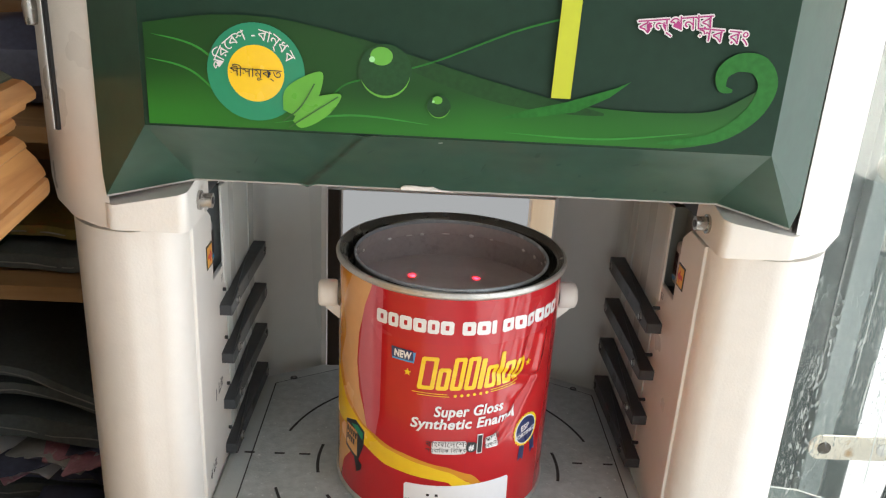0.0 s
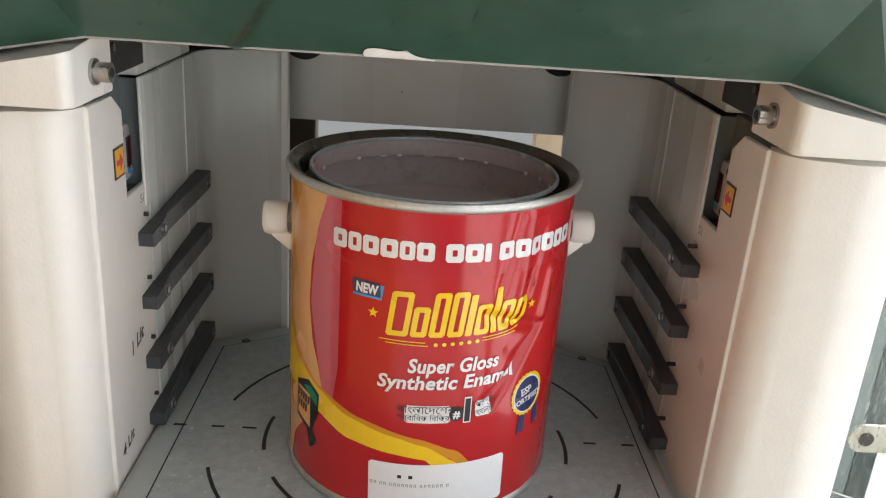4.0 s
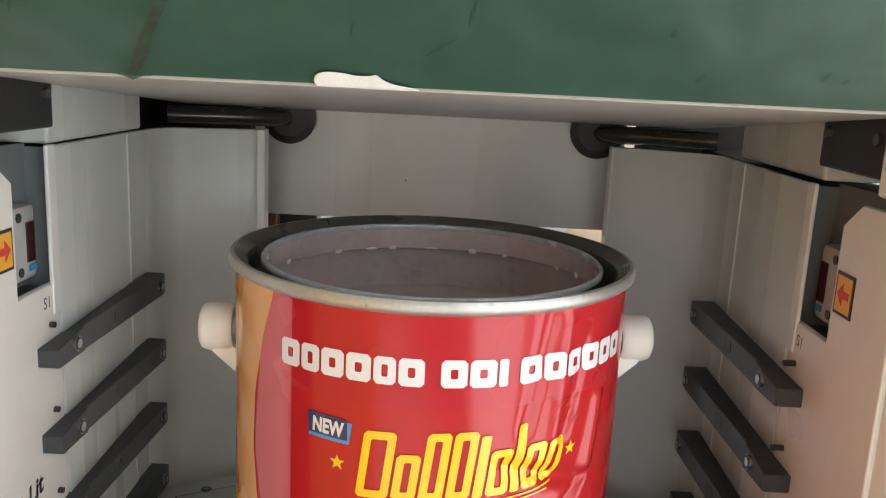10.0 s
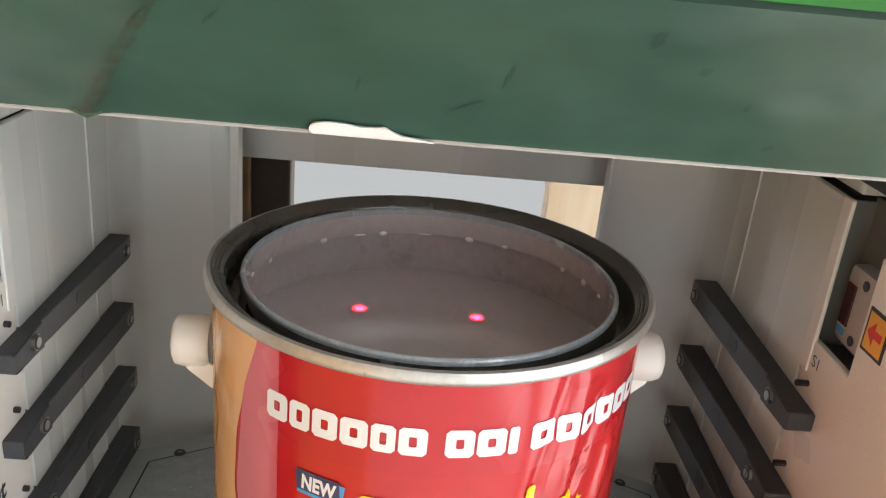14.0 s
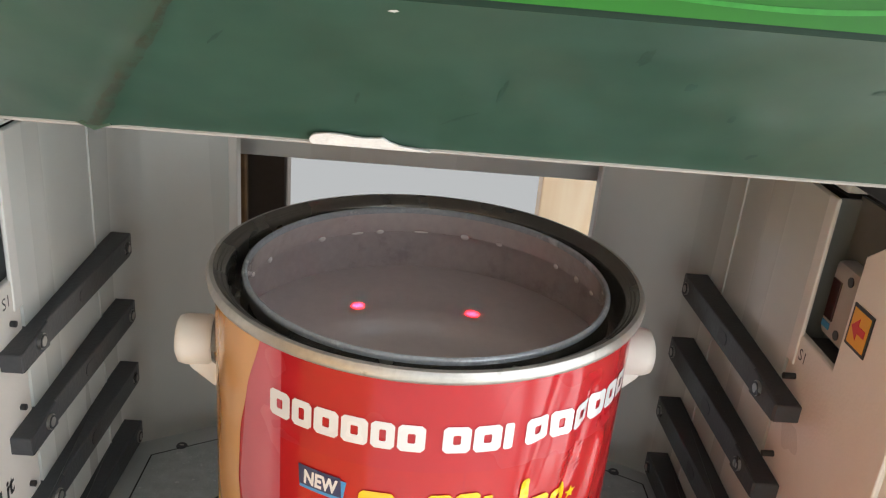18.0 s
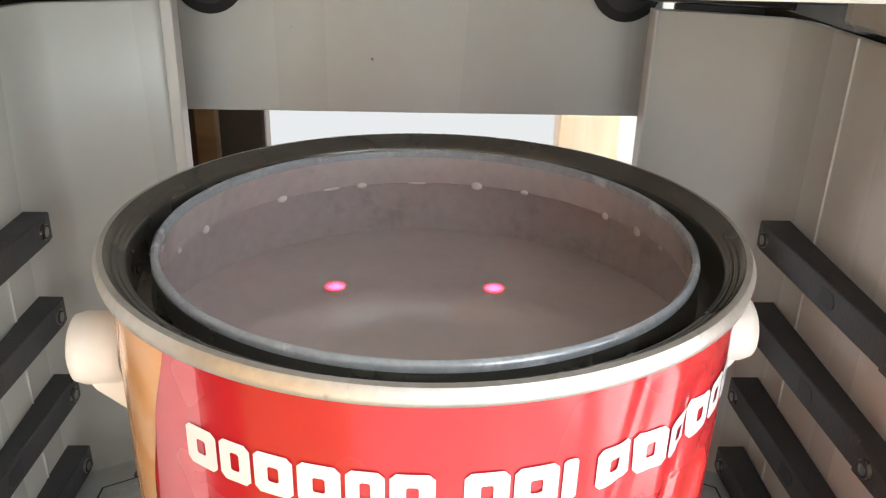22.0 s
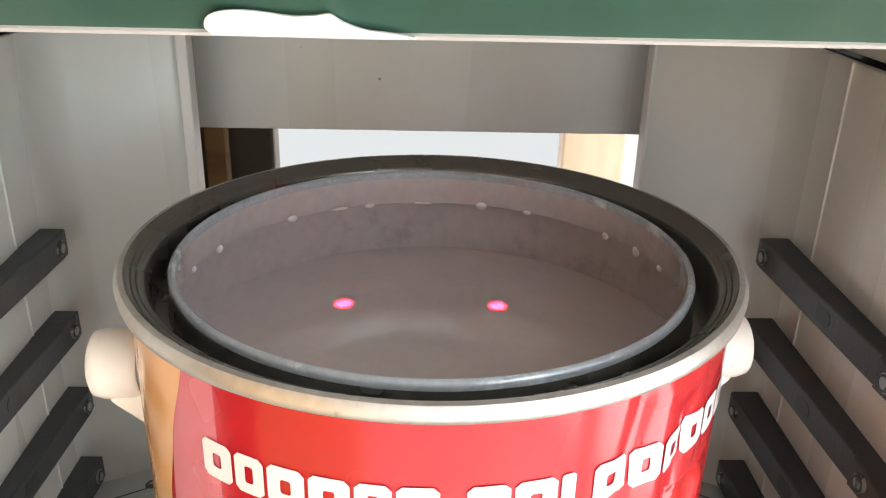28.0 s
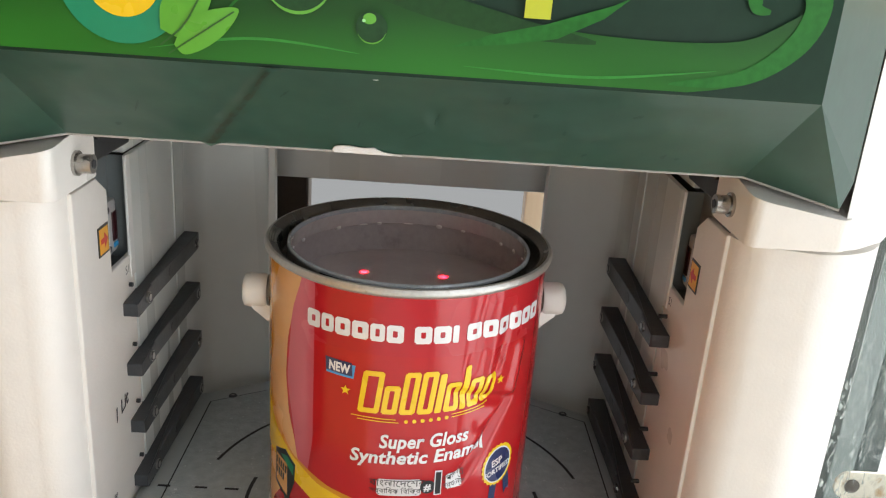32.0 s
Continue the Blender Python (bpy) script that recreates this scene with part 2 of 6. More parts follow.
M_teal = mat("grey_green_panel", (0.115, 0.150, 0.138), 0.5, vary=0.25, scale=6)
M_wrap = mat("cloudy_plastic_wrap", (0.62, 0.61, 0.58), 0.16, vary=0.25, scale=20, bump=0.5, bscale=60, coat=0.8, stain=(0.36, 0.35, 0.32), stain_scale=18, stain_at=0.58)
M_cap = mat("bottle_green_plastic", (0.012, 0.14, 0.045), 0.25, vary=0.1, coat=0.4)
M_page = mat("grey_page_edge", (0.24, 0.235, 0.22), 0.6, vary=0.2, scale=60)
M_rimw = mat("pale_plastic_rim", (0.42, 0.42, 0.40), 0.4, vary=0.1)
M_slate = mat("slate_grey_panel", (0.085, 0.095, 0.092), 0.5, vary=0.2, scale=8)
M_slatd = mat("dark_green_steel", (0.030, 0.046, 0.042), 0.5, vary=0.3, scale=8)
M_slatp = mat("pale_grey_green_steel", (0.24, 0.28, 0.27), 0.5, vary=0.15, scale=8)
M_pave = mat("pale_paving", (0.74, 0.73, 0.71), 0.7, vary=0.15, scale=5)
M_tyre = mat("black_rubber", (0.030, 0.034, 0.040), 0.55, vary=0.2)


def sheet_steel(name, colour):
    """White coated sheet with soft upright streaks in tone and gloss, and a few rusty flecks."""
    m = mat(name, colour, 0.26, vary=0.03, scale=7, bump=0.05, bscale=380, stain=(0.45, 0.36, 0.29), stain_scale=300, stain_at=0.705)
    n, l = m.node_tree.nodes, m.node_tree.links
    b = n["Principled BSDF"]
    tc, mp, ns = n.new("ShaderNodeTexCoord"), n.new("ShaderNodeMapping"), n.new("ShaderNodeTexNoise")
    mp.inputs["Scale"].default_value = (15, 15, 0.5)
    ns.inputs["Scale"].default_value, ns.inputs["Detail"].default_value = 1.0, 1
    l.new(tc.outputs["Object"], mp.inputs[0])
    l.new(mp.outputs[0], ns.inputs["Vector"])
    for socket, lo, hi in (("Roughness", 0.16, 0.40),):
        r = n.new("ShaderNodeMapRange")
        r.inputs[1].default_value, r.inputs[2].default_value, r.inputs[3].default_value, r.inputs[4].default_value = 0.35, 0.65, lo, hi
        l.new(ns.outputs[0], r.inputs[0])
        l.new(r.outputs[0], b.inputs[socket])
    bp = n.new("ShaderNodeBump")
    bp.inputs["Strength"].default_value, bp.inputs["Distance"].default_value = 0.34, 0.0030
    l.new(ns.outputs[0], bp.inputs["Height"])
    l.new(bp.outputs[0], b.inputs["Normal"])
    return m


M_panel = sheet_steel("white_steel_panel", (0.665, 0.69, 0.66))


# ---- mesh helpers ----
def mesh(name, verts, faces, material, parent=None, label="", smooth=False):
    me = bpy.data.meshes.new(name)
    me.from_pydata([tuple(v) for v in verts], [], faces)
    me.validate()
    me.materials.append(material)
    bm = bmesh.new()
    bm.from_mesh(me)
    bmesh.ops.recalc_face_normals(bm, faces=bm.faces)
    bm.to_mesh(me)
    bm.free()
    if smooth:
        me.shade_smooth()
    ob = new(name, me)
    ob.parent = parent
    return tagged(ob, label)


def part(name, bm, material, parent=None, label="", smooth=False, angle=35):
    """One bmesh as one mesh object under a thing or a part."""
    bmesh.ops.recalc_face_normals(bm, faces=bm.faces)
    me = bpy.data.meshes.new(name)
    bm.to_mesh(me)
    bm.free()
    me.materials.append(material)
    if smooth:
        me.shade_smooth()
        me.set_sharp_from_angle(angle=radians(angle))
    ob = new(name, me)
    ob.parent = parent
    return tagged(ob, label)


def thing(name, label, category, place=(0, 0, 0), group="", kind=""):
    ob = new(name)
    ob.empty_display_size = 0.02
    ob.location = place
    return tagged(ob, label, category, group, kind)


def box(x0, x1, y0, y1, z0, z1, bevel=0.0, seg=2):
    bm = bmesh.new()
    bmesh.ops.create_cube(bm, size=1)
    bmesh.ops.scale(bm, vec=(x1 - x0, y1 - y0, z1 - z0), verts=bm.verts)
    bmesh.ops.translate(bm, vec=((x0 + x1) / 2, (y0 + y1) / 2, (z0 + z1) / 2), verts=bm.verts)
    if bevel:
        bmesh.ops.bevel(bm, geom=bm.edges[:], offset=bevel, segments=seg, affect="EDGES", profile=0.5)
    return bm


def prism(outline, lo, hi, axis="z", bevel=0.0, seg=2):
    """An outline, pushed along an axis. axis z: (x, y); y: (x, z); x: (y, z)."""
    put = {"z": lambda a, b, c: (a, b, c), "y": lambda a, b, c: (a, c, b), "x": lambda a, b, c: (c, a, b)}[axis]
    bm = bmesh.new()
    low = [bm.verts.new(put(a, b, lo)) for a, b in outline]
    high = [bm.verts.new(put(a, b, hi)) for a, b in outline]
    k = len(outline)
    caps = [bm.faces.new(low[::-1]), bm.faces.new(high)]
    for i in range(k):
        bm.faces.new((low[i], low[(i + 1) % k], high[(i + 1) % k], high[i]))
    bmesh.ops.recalc_face_normals(bm, faces=bm.faces)
    if bevel:
        edges = list({e for f in caps for e in f.edges})
        bmesh.ops.bevel(bm, geom=edges, offset=bevel, segments=seg, affect="EDGES", profile=0.5)
    return bm


def lathe(profile, n=64, centre=(0, 0), a0=0.0, a1=360.0):
    """Turns a list of (radius, z) round a vertical axis."""
    bm = bmesh.new()
    full = a1 - a0 >= 360
    cols = n if full else n + 1
    rings = []
    for r, z in profile:
        if r < 1e-6:
            rings.append([bm.verts.new((centre[0], centre[1], z))])
            continue
        rings.append([bm.verts.new((centre[0] + r * math.sin(radians(a0 + (a1 - a0) * i / n)), centre[1] - r * math.cos(radians(a0 + (a1 - a0) * i / n)), z)) for i in range(cols)])
    for p, q in zip(rings, rings[1:]):
        for i in range(n if full else n):
            j = (i + 1) % cols
            if len(p) == 1 and len(q) > 1:
                bm.faces.new((p[0], q[i], q[j]))
            elif len(q) == 1 and len(p) > 1:
                bm.faces.new((p[i], p[j], q[0]))
            elif len(p) > 1:
                bm.faces.new((p[i], p[j], q[j], q[i]))
    return bm


def rod(p, q, r, n=12):
    p, q = Vector(p), Vector(q)
    bm = bmesh.new()
    bmesh.ops.create_cone(bm, cap_ends=True, segments=n, radius1=r, radius2=r, depth=(q - p).length)
    m = Matrix.Translation((p + q) / 2) @ (q - p).to_track_quat("Z", "Y").to_matrix().to_4x4()
    bmesh.ops.transform(bm, matrix=m, verts=bm.verts)
    return bm


def tube(points, r, n=8):
    """A round tube through points."""
    bm = bmesh.new()
    pts = [Vector(p) for p in points]
    rings = []
    for i, p in enumerate(pts):
        d = (pts[min(i + 1, len(pts) - 1)] - pts[max(i - 1, 0)]).normalized()
        q = d.to_track_quat("Z", "Y")
        rr = r[i] if isinstance(r, (list, tuple)) else r
        rings.append([bm.verts.new(p + q @ Vector((rr * math.cos(2 * math.pi * k / n), rr * math.sin(2 * math.pi * k / n), 0))) for k in range(n)])
    for a, b in zip(rings, rings[1:]):
        for k in range(n):
            bm.faces.new((a[k], a[(k + 1) % n], b[(k + 1) % n], b[k]))
    bm.faces.new(rings[0][::-1])
    bm.faces.new(rings[-1])
    return bm


def merge(*parts):
    """Several bmeshes as one."""
    out = bmesh.new()
    for b in parts:
        me = bpy.data.meshes.new("joined")
        b.to_mesh(me)
        b.free()
        out.from_mesh(me)
        bpy.data.meshes.remove(me)
    return out


def text(body, size, bold=0.0, shear=0.0, spacing=1.0, align="LEFT"):
    """The built-in font as a flat bmesh in x and y."""
    cu = bpy.data.curves.new("text", "FONT")
    cu.body, cu.size, cu.offset, cu.shear, cu.space_character, cu.align_x = body, size, bold, shear, spacing, align
    cu.resolution_u = 3
    ob = new("text", cu)
    bpy.context.view_layer.update()
    ev = ob.evaluated_get(bpy.context.evaluated_depsgraph_get())
    bm = bmesh.new()
    bm.from_mesh(ev.to_mesh())
    ev.to_mesh_clear()
    bpy.data.objects.remove(ob)
    bpy.data.curves.remove(cu)
    return bm


def flat(points):
    bm = bmesh.new()
    bm.faces.new([bm.verts.new((x, y, 0)) for x, y in points])
    bmesh.ops.triangulate(bm, faces=bm.faces)
    return bm


def spline(ctrl, n=12):
    out = []
    for i in range(len(ctrl) - 1):
        p0, p1, p2, p3 = ctrl[max(i - 1, 0)], ctrl[i], ctrl[i + 1], ctrl[min(i + 2, len(ctrl) - 1)]
        for k in range(n):
            t = k / n
            out.append(tuple(0.5 * (2 * b + (c - a) * t + (2 * a - 5 * b + 4 * c - d) * t * t + (3 * b - a - 3 * c + d) * t ** 3) for a, b, c, d in zip(p0, p1, p2, p3)))
    return out + [ctrl[-1]]


def lay(bm, m):
    bmesh.ops.transform(bm, matrix=m, verts=bm.verts)
    return bm


# ---- the room ----
FLOOR = -0.75


def setting(name, bm, material, label, category):
    return tagged(part(name, bm, material), label, category, kind="structure")


setting("floor", box(-1.6, 1.3, -2.6, 1.25, FLOOR - 0.05, FLOOR), M_tile, "pale tiled shop floor", "floor")
setting("ceiling", box(-1.6, 1.3, -2.6, 1.25, 1.75, 1.80), M_plaster, "white painted shop ceiling", "ceiling")
setting("wall_left", box(-1.68, -1.6, -2.6, 1.25, FLOOR, 1.75), M_cream, "cream painted shop wall", "wall")
# unseen wall, its doorway made up to let the front fill in
setting("wall_front", merge(box(-1.68, -0.75, -2.68, -2.6, FLOOR, 1.75), box(0.65, 1.3, -2.68, -2.6, FLOOR, 1.75), box(-0.75, 0.65, -2.68, -2.6, FLOOR, -0.4), box(-0.75, 0.65, -2.68, -2.6, 1.25, 1.75)), M_cream, "unseen cream wall with a doorway added for the front fill lamp", "wall")
# the opening is added, to show the glowing sheet beyond
setting("wall_back", merge(box(-1.68, -0.40, 1.25, 1.33, FLOOR, 1.75), box(0.24, 0.30, 1.25, 1.33, FLOOR, 1.75), box(-0.40, 0.24, 1.25, 1.33, FLOOR, -0.45), box(-0.40, 0.24, 1.25, 1.33, 0.70, 1.75)), M_plaster, "white painted wall with an added opening behind the dispenser", "wall")
# unseen wall; its opening is set round the side lamp
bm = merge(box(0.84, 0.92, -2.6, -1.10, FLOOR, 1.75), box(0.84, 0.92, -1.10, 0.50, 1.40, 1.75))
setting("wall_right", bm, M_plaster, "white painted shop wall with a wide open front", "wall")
setting("pavement", box(-40, 40, -40, 40, FLOOR - 0.12, FLOOR - 0.06), M_pave, "pale sunlit paving outside the shop", "pavement")

# ---- the paint dispenser ----
CX = 0.0020                      # middle of the head
CP = 0.0003                      # middle between the columns
PLAT = 0.048                     # top of its platform
machine = thing("paint_dispenser", "white steel paint tinting dispenser with a dark green printed hood", "machine", (CX, 0.66, FLOOR))
INV = Matrix.Translation((-CX, -0.66, -FLOOR))


def own(ob, parent=None):
    """Keeps a part where it was built, under the machine or one of its parts."""
    ob.parent = parent or machine
    if ob.parent is machine:
        ob.matrix_parent_inverse = INV
    return ob


def column(side):
    """A rounded column with a notched inner plate, a sensor and four rails."""
    def X(x):
        return CP + side * x

    def H(x):
        return CX + side * (x + 0.006)
    arc = []
    for cx, cy, r, a0, a1 in ((0.1875, 0.522, 0.020, 180, 270), (0.203 if side > 0 else 0.1975, 0.548, 0.050, 270, 360)):
        for i in range(13):
            a = radians(a0 + (a1 - a0) * i / 12)
            arc.append((X(cx + r * math.cos(a)), cy + r * math.sin(a)))
    OUT = 0.253 if side > 0 else 0.2475
    outline = arc + [(X(OUT), 0.90), (X(OUT - 0.008), 0.90), (X(OUT - 0.008), 0.56), (X(0.19), 0.512), (X(0.1715), 0.53)]
    # outer shell
    col = own(part("column", prism(outline, FLOOR + 0.06, 0.263, bevel=0.0), M_white, None, "rounded white column", True, 40))
    # inner plate with the notch for the sensor
    notch = [(0.520, FLOOR + 0.06), (0.600, FLOOR + 0.06), (0.600, 0.2045), (0.5655, 0.2045), (0.5655, 0.253), (0.552, 0.263), (0.520, 0.263)]
    own(part("inner_plate", prism(notch, X(0.1690), X(0.1655), "x", bevel=0.0008), M_white))
    # white sheet behind the sensor, the recess shade painted in as dark grey
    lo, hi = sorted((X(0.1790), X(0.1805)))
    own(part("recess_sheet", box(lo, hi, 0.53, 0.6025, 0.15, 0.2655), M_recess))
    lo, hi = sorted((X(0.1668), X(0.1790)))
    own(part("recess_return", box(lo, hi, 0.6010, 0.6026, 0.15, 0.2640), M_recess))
    # dark block added for the shade at the foot of the recess
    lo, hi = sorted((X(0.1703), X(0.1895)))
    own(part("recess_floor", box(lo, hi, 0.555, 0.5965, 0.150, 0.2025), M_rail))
    lo, hi = sorted((X(0.1720), X(0.1880)))
    sensor = own(part("sensor", box(lo, hi, 0.5745, 0.5960, 0.2070, 0.2405, 0.003), M_sensor, None, "grey photo sensor case", True))
    f = X(0.1719)
    lens = prism([(0.5860, 0.2155), (0.5925, 0.2155), (0.5925, 0.2330), (0.5860, 0.2330)], f, f - side * 0.0006, "x")
    part("lens", lens, M_lens, sensor, "dark red sensor window")
    part("blue_mark", prism([(0.5870, 0.2112), (0.5928, 0.2112), (0.5928, 0.2140), (0.5870, 0.2140)], f, f - side * 0.0005, "x"), M_cyan, sensor)
    for z in (0.2120, 0.2358):
        part("screw_hole", rod((f, 0.5805, z), (f - side * 0.0004, 0.5805, z), 0.0021, 16), M_black, sensor)
    # arrow sticker
    yc, zc = 0.5555, 0.227
    f = X(0.1655)
    st = own(part("arrow_sticker", box(*sorted((f, f - side * 0.0005)), yc - 0.0072, yc + 0.0072, zc - 0.0085, zc + 0.0085), M_ink, None, "orange arrow warning sticker with a black rim"))
    f2 = f - side * 0.0005
    part("orange_field", box(*sorted((f2, f2 - side * 0.0002)), yc - 0.0060, yc + 0.0060, zc - 0.0072, zc + 0.0072), M_stick, st)
    f3 = f2 - side * 0.0002
    arrow = [(yc - 0.0045, zc - 0.0015), (yc + 0.0005, zc - 0.0015), (yc + 0.0005, zc - 0.0045), (yc + 0.005, zc), (yc + 0.0005, zc + 0.0045), (yc + 0.0005, zc + 0.0015), (yc - 0.0045, zc + 0.0015)]
    part("arrow", prism(arrow, f3, f3 - side * 0.0002, "x"), M_arrow, st)
    # writing on the plate
    def write(body, y, z, size, tilt=0.0, shear=0.0, bold=0.0):
        t = text(body, size, bold, shear, 1.0, "CENTER")
        m = Matrix.Translation((X(0.1653), y, z)) @ Matrix.Rotation(-side * math.pi / 2, 4, "Z") @ Matrix.Rotation(math.pi / 2, 4, "X") @ Matrix.Rotation(radians(tilt), 4, "Z")
        own(part("lettering", lay(t, m), M_ink))
    write("S1", 0.5885, 0.1945, 0.0075)
    if side < 0:
        write("1 Lit", 0.565, 0.112, 0.0125, 10, 0.25, 0.0003)
        write("4 Lit", 0.540, 0.059, 0.0105, 10, 0.25, 0.0003)
    # rails
    def R(x):
        return -0.0012 + side * (x - 0.0012)
    for i in range(4):
        z = 0.1766 - 0.0402 * i
        plan = [(0.168, 0.578), (0.1565, 0.578), (0.1555, 0.579), (0.1555, 0.602), (0.1565, 0.6035), (0.1545, 0.702), (0.1550, 0.7065), (0.168, 0.7065)]
        bm = prism([(R(a), b) for a, b in plan], z - 0.0062, z + 0.0062, bevel=0.0007)
        for v in bm.verts:          # sloped nose
            if v.co.y < 0.5795 and v.co.z > z + 0.004:
                v.co.z -= 0.0038
            if v.co.y < 0.5795 and abs(v.co.x) < 0.156:
                v.co.x += side * 0.001
        rail = own(part("rail", bm, M_rail, None, "dark grey plastic guide rail"))
        slot = [(0.640 + 0.0034 * math.cos(radians(90 + 180 * k / 8)), z + 0.0034 * math.sin(radians(90 + 180 * k / 8))) for k in range(9)] + [(0.654 + 0.0034 * math.cos(radians(-90 + 180 * k / 8)), z + 0.0034 * math.sin(radians(-90 + 180 * k / 8))) for k in range(9)]
        part("slot", prism(slot, R(0.1575), R(0.1556), "x"), M_black, rail)
        for y, xx in ((0.5950, 0.1555), (0.6985, 0.1545)):
            part("bolt", rod((R(xx + 0.001), y, z), (R(xx - 0.0008), y, z), 0.0035, 20), M_steel, rail, "recessed steel socket bolt")
            part("bolt_ring", rod((R(xx + 0.001), y, z), (R(xx - 0.0011), y, z), 0.0031, 20), M_black, rail)
            part("socket", rod((R(xx + 0.001), y, z), (R(xx - 0.0013), y, z), 0.0022, 12), M_steel, rail)
        own(part("stud", rod((R(0.1690), 0.5905, z + 0.0098), (R(0.1630), 0.5905, z + 0.0098), 0.0014, 10), M_black))
    # side panel and wing
    T = 0.265
    side_line = [(0.1650, 0.601), (0.1655, 0.660), (0.1655, 0.7150), (0.1648, 0.7210), (0.1630, 0.7265), (0.1602, 0.7315), (0.1565, 0.7352), (0.1080, 0.7562)]
    thick = 0.0035
    outer = [(x + thick, y + thick * max(0, min(1, (y - 0.70) / 0.04))) for x, y in side_line]
    own(part("side_panel", prism([(X(a), b) for a, b in side_line + outer[::-1]], -0.05, T, bevel=0.0006), M_panel, None, "bent white sheet steel side panel", True, 50))
    lo, hi = sorted((X(0.1648), X(0.1668)))
    own(part("panel_lip", box(lo, hi, 0.5940, 0.6012, 0.19, T + 0.0008, 0.0006), M_edge))
    lo, hi = sorted((X(0.1646), X(0.1662)))
    own(part("sheet_edge", box(lo, hi, 0.6820, 0.6823, -0.05, T), M_panel))
    wide = 0.0052 if side < 0 else 0.0014
    lo, hi = sorted((X(0.1062), X(0.1062 + wide)))
    own(part("panel_flange", box(lo, hi, 0.7478, 0.7580, -0.05, T + 0.0005, 0.0006), M_edge))
    # head over the column
    head = []
    for cx, cy, r, a0, a1 in ((0.160, 0.4905, 0.006, 180, 270), (0.196, 0.493, 0.008, 270, 330)):
        for i in range(7):
            a = radians(a0 + (a1 - a0) * i / 6)
            head.append((H(cx + r * math.cos(a)), cy + r * math.sin(a)))
    head += [(H(0.2035), 0.60), (H(0.185), 0.60), (H(0.185), 0.535), (H(0.154), 0.535)]
    bm = prism([(a, b) for a, b in head], 0.2685, 0.300, bevel=0.0012)
    for v in bm.verts:
        if v.co.z > 0.29 and v.co.y < 0.53:
            v.co.z = min(v.co.z, 0.2846 + max(0.0, 0.192 - abs(v.co.x)) * 0.27)
    blk = own(part("head_block", bm, M_white, None, "white head block above the column", True, 40))
    # the cheek flares outwards to the rear
    bm = bmesh.new()
    rows = []
    for y, xin, low in ((0.4885, 0.2000, 0.2685), (0.4925, 0.2100, 0.2685), (0.5060, 0.2290, 0.2690), (0.5280, 0.2480, 0.2730), (0.5500, 0.2600, 0.2820), (0.5700, 0.2680, 0.2960), (0.5900, 0.2740, 0.3150), (0.6100, 0.2780, 0.3400), (0.6500, 0.2800, 0.3420), (0.90, 0.2800, 0.3420)):
        rows.append([bm.verts.new((H(xin), y, z)) for z in (low, low + 0.012, 0.38, 0.5, 0.75, 1.10)])
    for p, q in zip(rows, rows[1:]):
        for i in range(5):
            bm.faces.new((p[i], q[i], q[i + 1], p[i + 1]))
    back = [bm.verts.new((H(0.19), y.co.y + 0.004, y.co.z)) for y in (r[0] for r in rows)]
    for i in range(len(rows) - 1):
        bm.faces.new((rows[i][0], back[i], back[i + 1], rows[i + 1][0]))
    own(part("head_cheek", bm, M_white, None, "rounded white head cover", True, 40))
    # bolt, black box and strap
    y, z = 0.512, 0.2815
    own(part("washer", rod((H(0.155), y, z), (H(0.1525), y, z), 0.0062, 24), M_steel))
    hb = own(part("head_bolt", rod((H(0.153), y, z), (H(0.1455), y, z), 0.0047, 24), M_steel, None, "steel socket head bolt"))
    part("socket", rod((H(0.1460), y, z), (H(0.1450), y, z), 0.0024, 6), M_black, hb)
    lo, hi = sorted((H(0.158), H(0.176)))
    own(part("latch_box", box(lo, hi, 0.538, 0.596, 0.2735, 0.300, 0.001), M_black, None, "black box with two screws"))
    for yy in (0.547, 0.589):
        own(part("screw", rod((H(0.158), yy, 0.288), (H(0.1562), yy, 0.288), 0.0025, 6), M_ring))
    lo, hi = sorted((H(0.163), H(0.20)))
    own(part("duct", box(lo, hi, 0.60, 0.708, 0.2665 if side > 0 else 0.2656, 0.300, 0.0015), M_panel))
    # dark blocks added in the gaps, so that no light leaks through
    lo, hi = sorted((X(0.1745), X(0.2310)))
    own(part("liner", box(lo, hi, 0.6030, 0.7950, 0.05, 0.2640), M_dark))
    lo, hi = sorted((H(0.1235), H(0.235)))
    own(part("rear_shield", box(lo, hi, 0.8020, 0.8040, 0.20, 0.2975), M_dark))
    # hole with a hose in the rear panel
    own(part("grommet", lathe([(0.0001, 0), (0.016, 0), (0.018, 0.002), (0.013, 0.004), (0.0001, 0.0035)], 28), M_black)).matrix_world = Matrix.Translation((H(0.0965), 0.7965, 0.2715)) @ Matrix.Rotation(math.pi / 2, 4, "X")
    own(part("hose", tube([(H(0.096), 0.802, 0.2705), (H(0.102), 0.789, 0.2705), (H(0.112), 0.780, 0.2710), (H(0.134), 0.768, 0.2712), (H(0.165), 0.757, 0.2712)], 0.0058, 14), M_hose, None, "", True))


M_hose = mat("black_vinyl_hose", (0.035, 0.033, 0.029), 0.18, vary=0.3, scale=30, coat=0.5, stain=(0.25, 0.22, 0.10), stain_scale=30, stain_at=0.60)
column(-1)
column(1)

# hood: front face, side facets and folded lower edge
LIPY, LIPZ = 0.4995, 0.2987
FY, FZ = 0.4525, 0.3412
